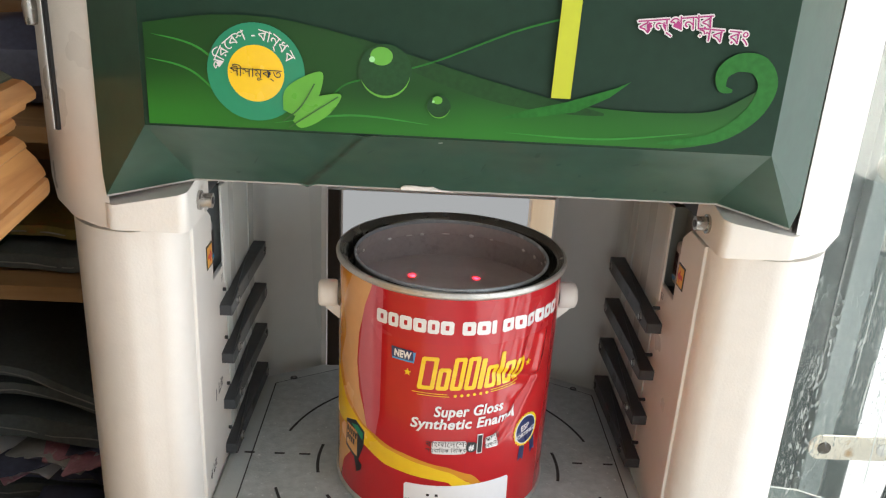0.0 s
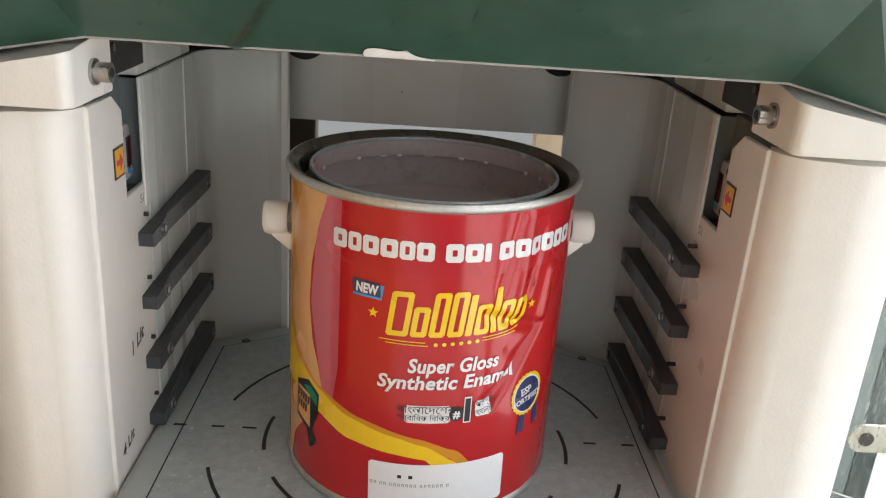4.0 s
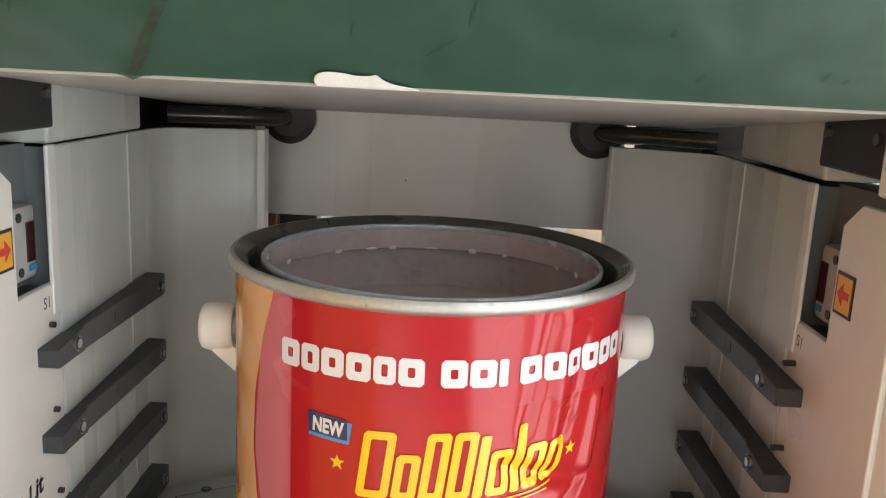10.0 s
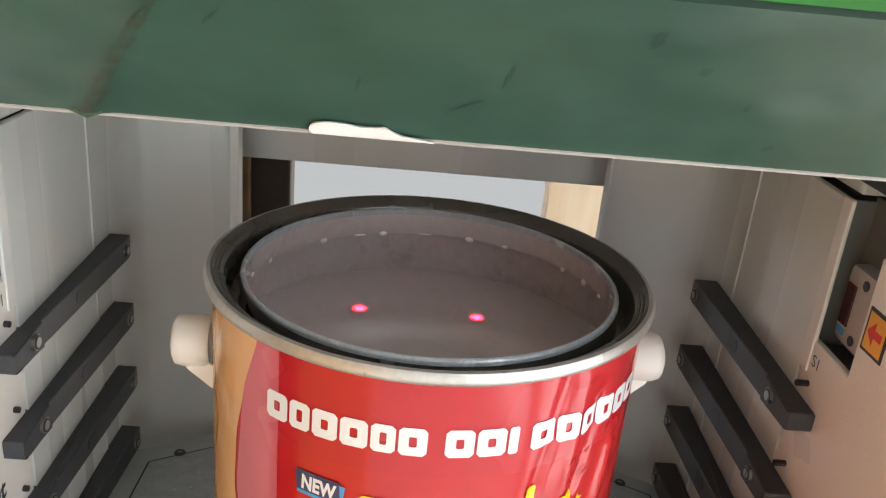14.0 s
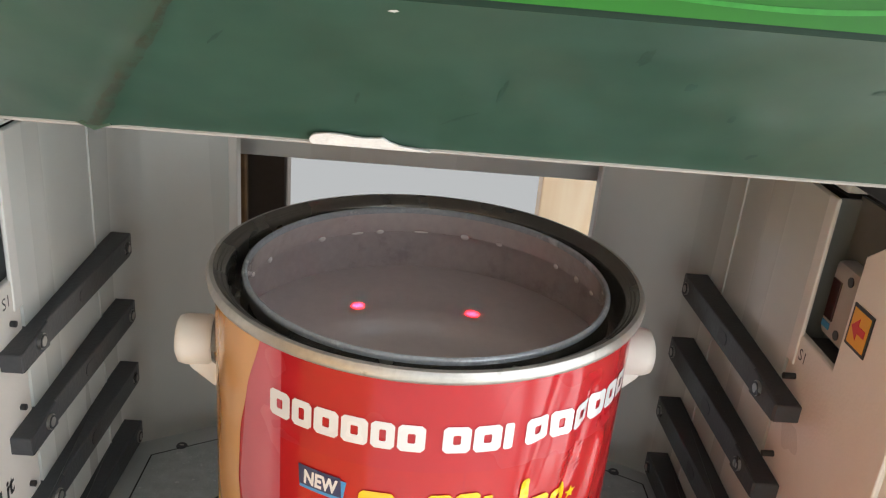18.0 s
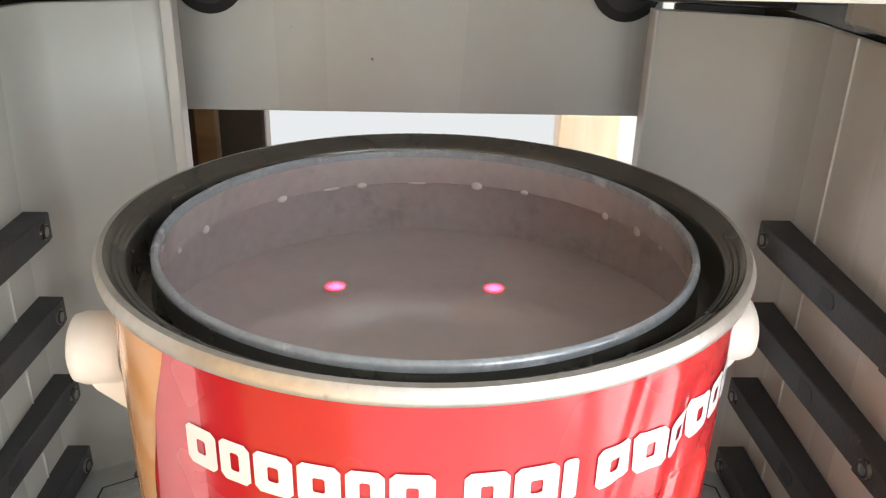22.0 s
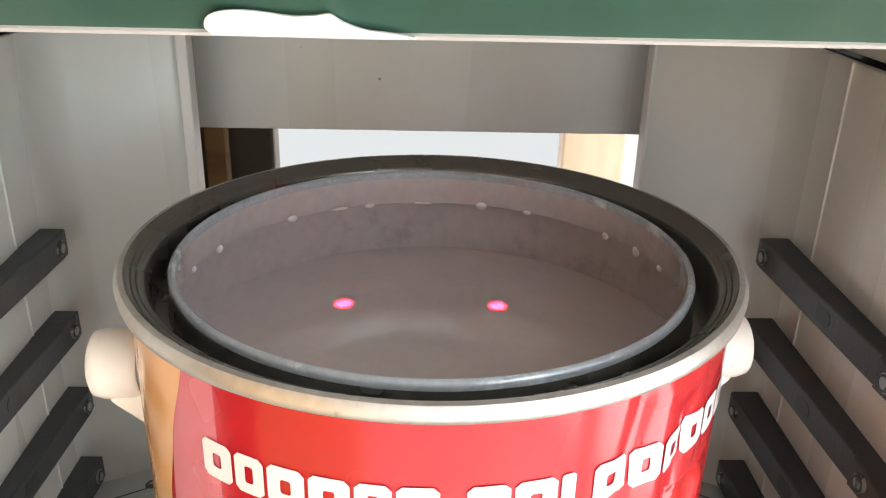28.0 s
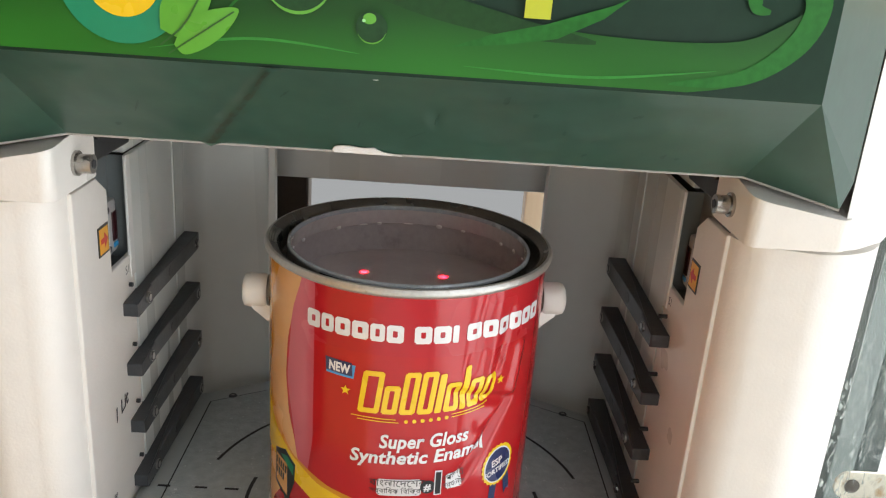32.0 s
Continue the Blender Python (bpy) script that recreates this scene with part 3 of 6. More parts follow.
P = {
    "fl": (-0.168, FY, FZ), "fr": (0.1675, FY, FZ), "flt": (-0.168, FY, 1.10), "frt": (0.1675, FY, 1.10),
    "cl": (-0.2048, 0.487, 0.2898), "cr": (0.2020, 0.486, 0.2892), "clt": (-0.206, 0.487, 1.10), "crt": (0.2060, 0.487, 1.10), "ml": (-0.2060, 0.487, 0.3030), "mr": (0.2060, 0.4865, 0.3022),
    "ll": (-0.1555, LIPY, LIPZ), "lr": (0.1600, LIPY, LIPZ),
}


def quad_grid(corners, nx, ny, wob=0.0):
    """A slightly buckled sheet between four corners."""
    a, b, c, d = [Vector(v) for v in corners]
    bm = bmesh.new()
    rows = []
    for j in range(ny + 1):
        row = []
        for i in range(nx + 1):
            u, v = i / nx, j / ny
            p = a.lerp(b, u).lerp(d.lerp(c, u), v)
            w = wob * min(1, 6 * u, 6 * (1 - u), 6 * v, 6 * (1 - v))
            p.y += w * (noise.noise(p * 30) + 0.6 * noise.noise(p * 75))
            row.append(bm.verts.new(p))
        rows.append(row)
    for p, q in zip(rows, rows[1:]):
        for i in range(nx):
            bm.faces.new((p[i], p[i + 1], q[i + 1], q[i]))
    return bm


def art(name):
    """Green printed artwork of soft overlapping waves."""
    m = bpy.data.materials.new(name)
    m.use_nodes = True
    n, l = m.node_tree.nodes, m.node_tree.links
    b = n["Principled BSDF"]
    tc, mp, wv, ns, rp = n.new("ShaderNodeTexCoord"), n.new("ShaderNodeMapping"), n.new("ShaderNodeTexWave"), n.new("ShaderNodeTexNoise"), n.new("ShaderNodeValToRGB")
    mp.inputs["Scale"].default_value = (4, 1, 16)
    mp.inputs["Rotation"].default_value = (0, radians(8), 0)
    ns.inputs["Scale"].default_value, ns.inputs["Detail"].default_value = 1.4, 1.5
    l.new(tc.outputs["Object"], mp.inputs[0])
    l.new(mp.outputs[0], ns.inputs["Vector"])
    sep, gx = n.new("ShaderNodeSeparateXYZ"), n.new("ShaderNodeMapRange")
    l.new(tc.outputs["Object"], sep.inputs[0])
    gx.inputs[1].default_value, gx.inputs[2].default_value = 0.398, 0.338
    l.new(sep.outputs[2], gx.inputs[0])
    mx = n.new("ShaderNodeMath")
    mx.operation = "MULTIPLY_ADD"
    mx.inputs[1].default_value = 0.75
    l.new(ns.outputs[0], mx.inputs[0])
    ml = n.new("ShaderNodeMath")
    ml.operation, ml.inputs[1].default_value = "MULTIPLY", 0.5
    l.new(gx.outputs[0], ml.inputs[0])
    l.new(ml.outputs[0], mx.inputs[2])
    l.new(mx.outputs[0], rp.inputs[0])
    n.remove(wv)
    e = rp.color_ramp.elements
    e[0].position, e[0].color = 0.30, (0.007, 0.030, 0.009, 1)
    e[1].position, e[1].color = 0.92, (0.024, 0.17, 0.018, 1)
    mid = e.new(0.6)
    mid.color = (0.011, 0.070, 0.011, 1)
    l.new(rp.outputs[0], b.inputs["Base Color"])
    b.inputs["Roughness"].default_value = 0.36
    b.inputs["Specular IOR Level"].default_value = 0.25
    return m


M_art = art("green_wave_print")
M_face = mat("dark_green_printed_film", (0.009, 0.034, 0.019), 0.55, vary=0.15, scale=12, spec=0.25)
M_curl = mat("bright_green_curl", (0.020, 0.150, 0.022), 0.36, vary=0.25, scale=25, spec=0.2)
M_streak = mat("soft_green_streak", (0.035, 0.24, 0.035), 0.36, vary=0.2, scale=40, spec=0.25)
M_swell = mat("deep_green_swell", (0.010, 0.055, 0.011), 0.36, vary=0.25, scale=30, spec=0.25)
hood = own(part("hood_front", quad_grid([P["fl"], P["fr"], P["frt"], P["flt"]], 60, 100, 0.0006), M_face, None, "dark green printed hood panel with leaf artwork", True, 60))
fold = quad_grid([P["ll"], P["lr"], P["fr"], P["fl"]], 140, 20, 0.0014)


def fold_ridge(x, z):
    """A raised crease that leans across the fold, and a small knock."""
    return 0.0020 * math.exp(-((x + 0.0880 - 0.87 * (z - 0.30)) / 0.0035) ** 2) - 0.0012 * math.exp(-((x - 0.0137) / 0.0022) ** 2 - ((z - 0.320) / 0.006) ** 2)


for v in fold.verts:
    v.co.y -= fold_ridge(v.co.x, v.co.z)


def on_fold(x, z, lift):
    v = (z - LIPZ) / (FZ - LIPZ)
    lo, hi = P["ll"][0] + (P["fl"][0] - P["ll"][0]) * v, P["lr"][0] + (P["fr"][0] - P["lr"][0]) * v
    u = (x - lo) / (hi - lo)
    p = Vector((x, LIPY + (FY - LIPY) * v, z))
    w = 0.0014 * min(1, 6 * u, 6 * (1 - u), 6 * v, 6 * (1 - v))
    p.y += w * (noise.noise(p * 30) + 0.6 * noise.noise(p * 75)) - fold_ridge(x, z) - lift
    return p


own(part("hood_fold", fold, M_green, None, "folded dark green lower edge with scratches", True, 60))
own(mesh("hood_corner", [P["cl"], P["ll"], P["fl"], P["ml"]], [(0, 1, 2), (0, 2, 3)], M_green))
own(mesh("hood_corner", [P["cr"], P["lr"], P["fr"], P["mr"]], [(0, 1, 2), (0, 2, 3)], M_green))
own(part("hood_side", quad_grid([P["ml"], P["fl"], P["flt"], P["clt"]], 8, 60, 0.0006), M_green, None, "", True, 60))
own(part("hood_side", quad_grid([P["mr"], P["fr"], P["frt"], P["crt"]], 8, 60, 0.0006), M_green, None, "", True, 60))
lipbar = [(P["cl"], P["ll"]), (P["ll"], P["lr"]), (P["lr"], P["cr"])]
own(part("hood_edge", merge(*[tube([a, b], 0.0007, 6) for a, b in lipbar]), M_under, None, "thin pale cut edge"))
M_worn = mat("worn_brown_vinyl", (0.020, 0.036, 0.019), 0.45, vary=0.35, scale=60, stain=(0.021, 0.060, 0.040), stain_scale=220, stain_at=0.48, spec=0.6)
streak, prev = bmesh.new(), None
for i in range(41):
    t = i / 40
    x, z = -0.0892 + 0.0355 * t + 0.0012 * noise.noise((t * 6, 3, 0)), LIPZ + 0.0003 + 0.0405 * t
    half = 0.0024 * (1 - 0.65 * t) * (1 + 0.6 * noise.noise((t * 14, 0, 7)))
    q = [streak.verts.new(on_fold(x + half * k, z, 0.0005)) for k in (-1, 0, 1)]
    if prev:
        for k in (0, 1):
            streak.faces.new((prev[k], prev[k + 1], q[k + 1], q[k]))
    prev = q
own(part("worn_streak", streak, M_worn, None, "worn brown streak along a crease", True))
own(part("vinyl_flap", prism([(-0.0935, 0.2996), (-0.0890, 0.2978), (-0.0845, 0.2996), (-0.0860, 0.3006), (-0.0915, 0.3006)], LIPY - 0.0020, LIPY - 0.0012, "y"), M_green)).location.z = LIPZ - 0.2990
M_rub = mat("dark_rubbed_vinyl", (0.016, 0.052, 0.036), 0.45, vary=0.3, scale=80, spec=0.5)
rng = random.Random(41)
for x, z, long, half, lean in ((0.0140, 0.3205, 0.0075, 0.0006, 80), (0.0050, 0.3110, 0.0100, 0.0004, 30), (0.0420, 0.3330, 0.0045, 0.0013, 60), (0.0555, 0.3262, 0.0030, 0.0010, 20), (0.0700, 0.3180, 0.0026, 0.0009, 75), (0.0980, 0.3290, 0.0050, 0.0007, 15), (0.1180, 0.3080, 0.0030, 0.0010, 50), (0.1245, 0.3070, 0.0022, 0.0009, 10), (-0.0500, 0.3290, 0.0060, 0.0004, 40), (-0.0200, 0.3150, 0.0040, 0.0004, 70), (0.0820, 0.3060, 0.0028, 0.0008, 30), (-0.1150, 0.3180, 0.0070, 0.0005, 55), (-0.1280, 0.3070, 0.0034, 0.0009, 20)):
    rub, ring = bmesh.new(), []
    for i in range(12):
        a, k = 2 * math.pi * i / 12, rng.uniform(0.7, 1.25)
        u, v = long / 2 * math.cos(a) * k, half * math.sin(a) * k
        ca, sa = math.cos(radians(lean)), math.sin(radians(lean))
        ring.append(rub.verts.new(on_fold(x + u * ca - v * sa, z + u * sa + v * ca, 0.00022)))
    rub.faces.new(ring)
    own(part("rub_mark", rub, M_rub))
fleck = bmesh.new()
fleck.faces.new([fleck.verts.new(on_fold(-0.0117 + u, 0.3388 + v, 0.0005)) for u, v in ((-0.0012, -0.0001), (0.0003, -0.0003), (0.0013, 0.0001), (0.0007, 0.0003), (-0.0006, 0.0002))])
own(part("pale_fleck", fleck, M_print, None, "small white chip in the vinyl"))
shred = spline([(-0.0322, 0.2987), (-0.0330, 0.3002), (-0.0318, 0.3022), (-0.0285, 0.3031), (-0.0240, 0.3029), (-0.0195, 0.3023), (-0.0160, 0.3024), (-0.0138, 0.3028), (-0.0122, 0.3016), (-0.0105, 0.3008), (-0.0080, 0.3001), (-0.0040, 0.2995), (-0.0010, 0.2990)], 4) + [(-0.0010, 0.2986), (-0.0100, 0.2984)]
tp = prism(shred, -0.0022, -0.0004, "y", bevel=0.0003)
for v in tp.verts:
    v.co.y += LIPY - (v.co.z - 0.2990) * (LIPY - FY) / (FZ - LIPZ) + 0.0006 * noise.noise(v.co * 300)
own(part("torn_paper", tp, M_torn, None, "torn white paper shred")).location.z = LIPZ - 0.2990
under = own(part("hood_underside", box(-0.198, 0.199, 0.503, 0.900, 0.3015, 0.3045), M_panel, None, "white sheet under the hood"))
top_s = bmesh.new()
vs = [top_s.verts.new(v) for v in ((-0.156, 0.5012, 0.2986), (0.160, 0.5012, 0.2986), (0.167, 0.797, 0.2765), (-0.168, 0.797, 0.2765), (-0.156, 0.5012, 0.3006), (0.160, 0.5012, 0.3006), (0.167, 0.797, 0.279), (-0.168, 0.797, 0.279))]
for f in ((0, 1, 2, 3), (4, 7, 6, 5), (0, 4, 5, 1), (2, 6, 7, 3), (1, 5, 6, 2), (0, 3, 7, 4)):
    top_s.faces.new([vs[i] for i in f])
own(part("nozzle_plate", top_s, M_under, None, "sloping white plate round the nozzle"))
back = own(part("rear_panel", box(-0.124, 0.124, 0.7970, 0.8010, 0.2050, 0.33, 0.0008), M_panel, None, "pale grey rear panel"))
part("speck", rod((-0.0215, 0.7972, 0.2325), (-0.0215, 0.7967, 0.2325), 0.0008, 8), M_code, back)
own(part("head_rear", box(-0.24, 0.234, 0.815, 0.90, 0.30, 1.10, 0.003), M_white))
own(part("head_top", box(-0.245, 0.239, 0.49, 0.90, 1.10, 1.13, 0.003), M_white))


def on_cheek(along, out, lo, hi, shift=0.0):
    """An upright strip on the slanting front of the left cheek."""
    tx, ty, nx, ny = -0.815, 0.579, -0.579, -0.815
    cx, cy = -0.2395 + tx * shift, 0.5108 + ty * shift
    return prism([(cx + tx * a + nx * b, cy + ty * a + ny * b) for a, b in ((-along, -0.004), (along, -0.004), (along, out), (-along, out))], lo, hi)


own(part("side_slot", on_cheek(0.0014, 0.0006, 0.3220, 0.75), M_black, None, "black slot in the cheek"))
own(part("slot_trim", on_cheek(0.0007, 0.0012, 0.3220, 0.75, 0.0022), M_edge))
own(part("cheek_latch", lathe([(0.0001, -0.012), (0.0035, -0.011), (0.0045, 0.0), (0.0035, 0.004), (0.0042, 0.008), (0.0042, 0.03), (0.0001, 0.031)], 20, (-0.2545, 0.5260)), M_steel, None, "chrome latch pin", True)).location.z += 0.392
own(part("base", box(CX - 0.235, CX + 0.235, 0.50, 0.90, FLOOR, FLOOR + 0.06, 0.006), M_white))
own(part("lower_panel", box(CX - 0.165, CX + 0.165, 0.545, 0.550, FLOOR + 0.06, -0.03), M_panel))


def on_hood(x, z, lift=0.0006):
    return Matrix.Translation((x, FY - lift - 0.0009, z)) @ Matrix.Rotation(math.pi / 2, 4, "X")


def decal(name, bm, material, x, z, lift, label="", turn=0.0):
    return part(name, lay(bm, on_hood(x, z, lift) @ Matrix.Rotation(radians(turn), 4, "Z")), material, hood, label)


def disc(r, n=40, ry=None):
    return flat([(r * math.cos(2 * math.pi * i / n), (ry or r) * math.sin(2 * math.pi * i / n)) for i in range(n)])


def ribbon(points, widths):
    """A flat band along a curve."""
    bm = bmesh.new()
    prev = None
    for i, (x, y) in enumerate(points):
        x0, y0 = points[max(i - 1, 0)]
        x1, y1 = points[min(i + 1, len(points) - 1)]
        dx, dy = x1 - x0, y1 - y0
        k = math.hypot(dx, dy) or 1
        w = widths[i] / 2
        a, b = bm.verts.new((x - dy / k * w, y + dx / k * w, 0)), bm.verts.new((x + dy / k * w, y - dx / k * w, 0))
        if prev:
            bm.faces.new((prev[0], prev[1], b, a))
        prev = (a, b)
    return bm


wave_top = spline([(-0.164, 0.389), (-0.13, 0.3945), (-0.095, 0.394), (-0.055, 0.386), (-0.01, 0.372), (0.035, 0.362), (0.07, 0.358), (0.105, 0.3575), (0.128, 0.360), (0.143, 0.368)])
wave = wave_top + spline([(0.152, 0.374), (0.150, 0.362), (0.140, 0.350), (0.125, 0.342), (0.108, 0.3388)]) + [(-0.164, 0.3388)]
wbm = flat(wave)
part("wave_print", lay(wbm, Matrix.Translation((0, FY - 0.0013, 0)) @ Matrix.Rotation(math.pi / 2, 4, "X")), M_art, hood, "bright green wave print")
curl = spline([(0.100, 0.3415), (0.128, 0.3455), (0.146, 0.358), (0.1525, 0.373), (0.147, 0.3835), (0.136, 0.3850), (0.1285, 0.3795), (0.1290, 0.3720), (0.1345, 0.3705)], 10)
ws = [0.0003 + 0.0100 * math.sin(math.pi * min(1, (i / (len(curl) - 1)) ** 0.8 * 0.96)) for i in range(len(curl))]
part("curl_print", lay(ribbon(curl, ws), Matrix.Translation((0, FY - 0.0017, 0)) @ Matrix.Rotation(math.pi / 2, 4, "X")), M_curl, hood, "curled green tendril print")
swell = spline([(-0.060, 0.3870), (-0.030, 0.3760), (0.005, 0.3655), (0.040, 0.3585), (0.070, 0.3550)], 10)
part("swell_print", lay(ribbon(swell, [0.0012 + 0.0085 * math.sin(math.pi * i / (len(swell) - 1)) for i in range(len(swell))]), Matrix.Translation((0, FY - 0.0015, 0)) @ Matrix.Rotation(math.pi / 2, 4, "X")), M_swell, hood, "darker swell in the wave print")
for k, (x0_, z0_, x1_, z1_, x2_, z2_) in enumerate(((-0.160, 0.384, -0.135, 0.377, -0.112, 0.352), (-0.163, 0.372, -0.140, 0.366, -0.118, 0.344), (-0.100, 0.3420, -0.060, 0.3480, -0.020, 0.3450), (0.020, 0.3430, 0.070, 0.3420, 0.118, 0.3475))):
    ray = spline([(x0_, z0_), (x1_, z1_), (x2_, z2_)], 10)
    part("light_streak", lay(ribbon(ray, [0.0001 + 0.0010 * math.sin(math.pi * i / (len(ray) - 1)) for i in range(len(ray))]), Matrix.Translation((0, FY - 0.00145 - 0.00002 * k, 0)) @ Matrix.Rotation(math.pi / 2, 4, "X")), M_streak, hood)
blade = [(0.015, 0.3500), (0.03, 0.3555), (0.05, 0.3605), (0.075, 0.3690), (0.082, 0.3725), (0.072, 0.3640), (0.055, 0.3555), (0.035, 0.3520)]
part("blade_print", lay(flat(blade), Matrix.Translation((0, FY - 0.0018, 0)) @ Matrix.Rotation(math.pi / 2, 4, "X")), M_curl, hood)
stem = spline([(-0.078, 0.3455), (-0.066, 0.362), (-0.05, 0.368), (-0.02, 0.377), (0.02, 0.394), (0.045, 0.402)], 10)
part("stem_print", lay(ribbon(stem, [0.0009] * len(stem)), Matrix.Translation((0, FY - 0.0019, 0)) @ Matrix.Rotation(math.pi / 2, 4, "X")), M_curl, hood)
BX, BZ = -0.1085, 0.3675
decal("badge_disc", disc(0.0245, 48), M_badge, BX, BZ, 0.0013, "teal round environment badge")
decal("badge_centre", disc(0.0142, 40), M_yellow, BX, BZ - 0.0005, 0.0016, "yellow badge centre")
leaf = spline([(-0.012, -0.006), (-0.011, 0.004), (-0.002, 0.011), (0.0075, 0.014), (0.0075, 0.006), (0.003, -0.004), (-0.004, -0.009), (-0.012, -0.006)], 6)[:-1]
decal("leaf_print", flat(leaf), M_leaf, BX + 0.0255, BZ - 0.012, 0.0019, "light green leaf")
leaf2 = spline([(-0.008, -0.009), (-0.003, 0.0), (0.006, 0.0045), (0.0165, 0.0055), (0.012, -0.003), (0.004, -0.0095), (-0.004, -0.0125), (-0.008, -0.009)], 6)[:-1]
decal("leaf_print", flat(leaf2), M_leaf, BX + 0.0265, BZ - 0.0145, 0.0022)
decal("leaf_vein", ribbon(spline([(-0.012, -0.012), (-0.003, -0.004), (0.004, 0.008)], 6), [0.0007] * 13), M_leafd, BX + 0.0255, BZ - 0.012, 0.0025)
decal("leaf_vein", ribbon(spline([(-0.010, -0.0125), (0.001, -0.005), (0.0150, 0.0045)], 6), [0.0006] * 13), M_leafd, BX + 0.0265, BZ - 0.0145, 0.0026)
for x, z, r in ((-0.0435, 0.3715, 0.0135), (-0.0155, 0.3550, 0.0060)):
    decal("dew_drop", disc(r, 40), M_drop, x, z, 0.0019, "printed dew drop")
    decal("drop_glow", disc(r * 0.42, 24, r * 0.34), M_leaf, x - r * 0.15, z + r * 0.55, 0.0021)
    decal("drop_glint", disc(r * 0.11, 14), M_glint, x - r * 0.5, z + r * 0.42, 0.0023)
    rim = [(r * 0.95 * math.cos(radians(a)), r * 0.95 * math.sin(radians(a))) for a in range(200, 356, 6)]
    decal("drop_rim", ribbon(rim, [r * 0.09 * math.sin(math.pi * (i + 0.5) / len(rim)) for i in range(len(rim))]), M_leaf, x, z, 0.0022)
decal("bar_print", flat([(-0.0055, 0), (0.0045, 0), (0.0075, 0.16), (-0.0025, 0.16)]), M_lime, 0.0470, 0.3625, 0.0022, "lime yellow printed bar")
# writing on the hood
def letter(body, x, z, size, material, lift, turn=0.0, bold=0.0, shear=0.0):
    decal("lettering", text(body, size, bold, shear, 1.0, "CENTER"), material, x, z, lift, turn=turn)


for body_, x, z, turn in (("\u0995\u09b2\u09cd\u09aa\u09a8\u09be\u09b0", 0.1005, 0.3990, 7), ("\u09b8\u09ac \u09b0\u0982", 0.1250, 0.3945, -2)):
    rim = merge(*[lay(text(body_, 0.0100, 0, 0, 1.0, "CENTER"), Matrix.Translation((0.0007 * math.cos(k * math.pi / 5), 0.0007 * math.sin(k * math.pi / 5), 0.00001 * k))) for k in range(10)])
    decal("lettering_rim", rim, M_print, x, z, 0.0015, turn=turn)
    letter(body_, x, z, 0.0100, M_magenta, 0.0019, turn)
for a, sign in ((170, "\u09aa"), (153, "\u09bf\u09b0"), (131, "\u09c7\u09ac"), (113, "\u09b6"), (93, "-"), (76, "\u09ac\u09be"), (52, "\u09a8\u09cd\u09a7"), (28, "\u09ac")):
    ang = radians(a)
    letter(sign, BX + 0.0164 * math.cos(ang), BZ + 0.0164 * math.sin(ang), 0.0078, M_print, 0.0018, a - 90)
letter("\u09b8\u09c0\u09b8\u09be\u09ae\u09c1\u0995\u09cd\u09a4", BX, BZ - 0.0022, 0.0064, M_ink, 0.0020, -1)

# the print is stretched a little to fill its panel
for ob in hood.children:
    ob.data.transform(Matrix(((1.019, 0, 0, 0.0021), (0, 1, 0, 0), (0, 0, 1.02, 0.3419 - 1.02 * 0.338), (0, 0, 0, 1))))

# platform
KX0, KY0 = -0.0006, 0.5890      # where the can stands on it
plat = []
for cx, cy, r, a0, a1 in ((-0.108, 0.472, 0.055, 180, 250), (0.102, 0.472, 0.055, 290, 360)):
    for i in range(11):
        a = radians(a0 + (a1 - a0) * i / 10)
        plat.append((cx + r * math.cos(a), cy + r * math.sin(a)))
front = [(x, 0.4160 - 0.0165 * (1 - ((x - CX) / 0.13) ** 2)) for x in (-0.085, -0.06, -0.03, CX, 0.025, 0.055, 0.08)]
plat = plat[:11] + front + plat[11:]
plat += [(0.157, 0.715), (0.10, 0.747), (-0.106, 0.747), (-0.163, 0.715)]
rim = [(x - 0.007 * max(0, min(1, -x / 0.12)), y + 0.002 * max(0, min(1, (0.47 - y) / 0.05))) for x, y in plat]
platform = own(part("platform", prism(rim, PLAT - 0.0225, PLAT, bevel=0.008, seg=4), M_grey, None, "grey can platform with a rounded front edge", True, 40))
platform.location = (0.0045, -0.0105, 0)


def shrink(points, d):
    cx, cy = CX, 0.58
    return [(x - d * (1 if x > cx else -1) * min(1, abs(x - cx) / 0.06), y - d * (1 if y > cy else -1) * min(1, abs(y - cy) / 0.10)) for x, y in points]


part("seam", prism(shrink(plat, 0.0125), PLAT - 0.002, PLAT + 0.0004), M_seam, platform)
plate = part("top_plate", prism(shrink(plat, 0.0137), PLAT - 0.002, PLAT + 0.0010), M_plate, platform, "worn speckled grey top plate", True, 30)
for x, y in ((-0.148, 0.481), (0.134, 0.482), (0.003, 0.4275), (-0.135, 0.712), (0.128, 0.712)):
    part("plate_screw", lathe([(0.0001, PLAT + 0.0016), (0.0028, PLAT + 0.0016), (0.0034, PLAT + 0.0009)], 16, (x, y)), M_rail, platform)
    part("screw_slot", box(x - 0.0012, x + 0.0012, y - 0.0004, y + 0.0004, PLAT + 0.0016, PLAT + 0.0018), M_steel, platform)


def arc_mark(r, a0, a1, w):
    bm = bmesh.new()
    n, prev = 24, None
    for i in range(n + 1):
        a = radians(a0 + (a1 - a0) * i / n)
        q = [bm.verts.new((CX - 0.003 + rr * math.sin(a), 0.588 - rr * math.cos(a), PLAT + 0.0013)) for rr in (r - w / 2, r + w / 2)]
        if prev:
            bm.faces.new((prev[0], prev[1], q[1], q[0]))
        prev = q
    part("ring_mark", bm, M_seam, platform)


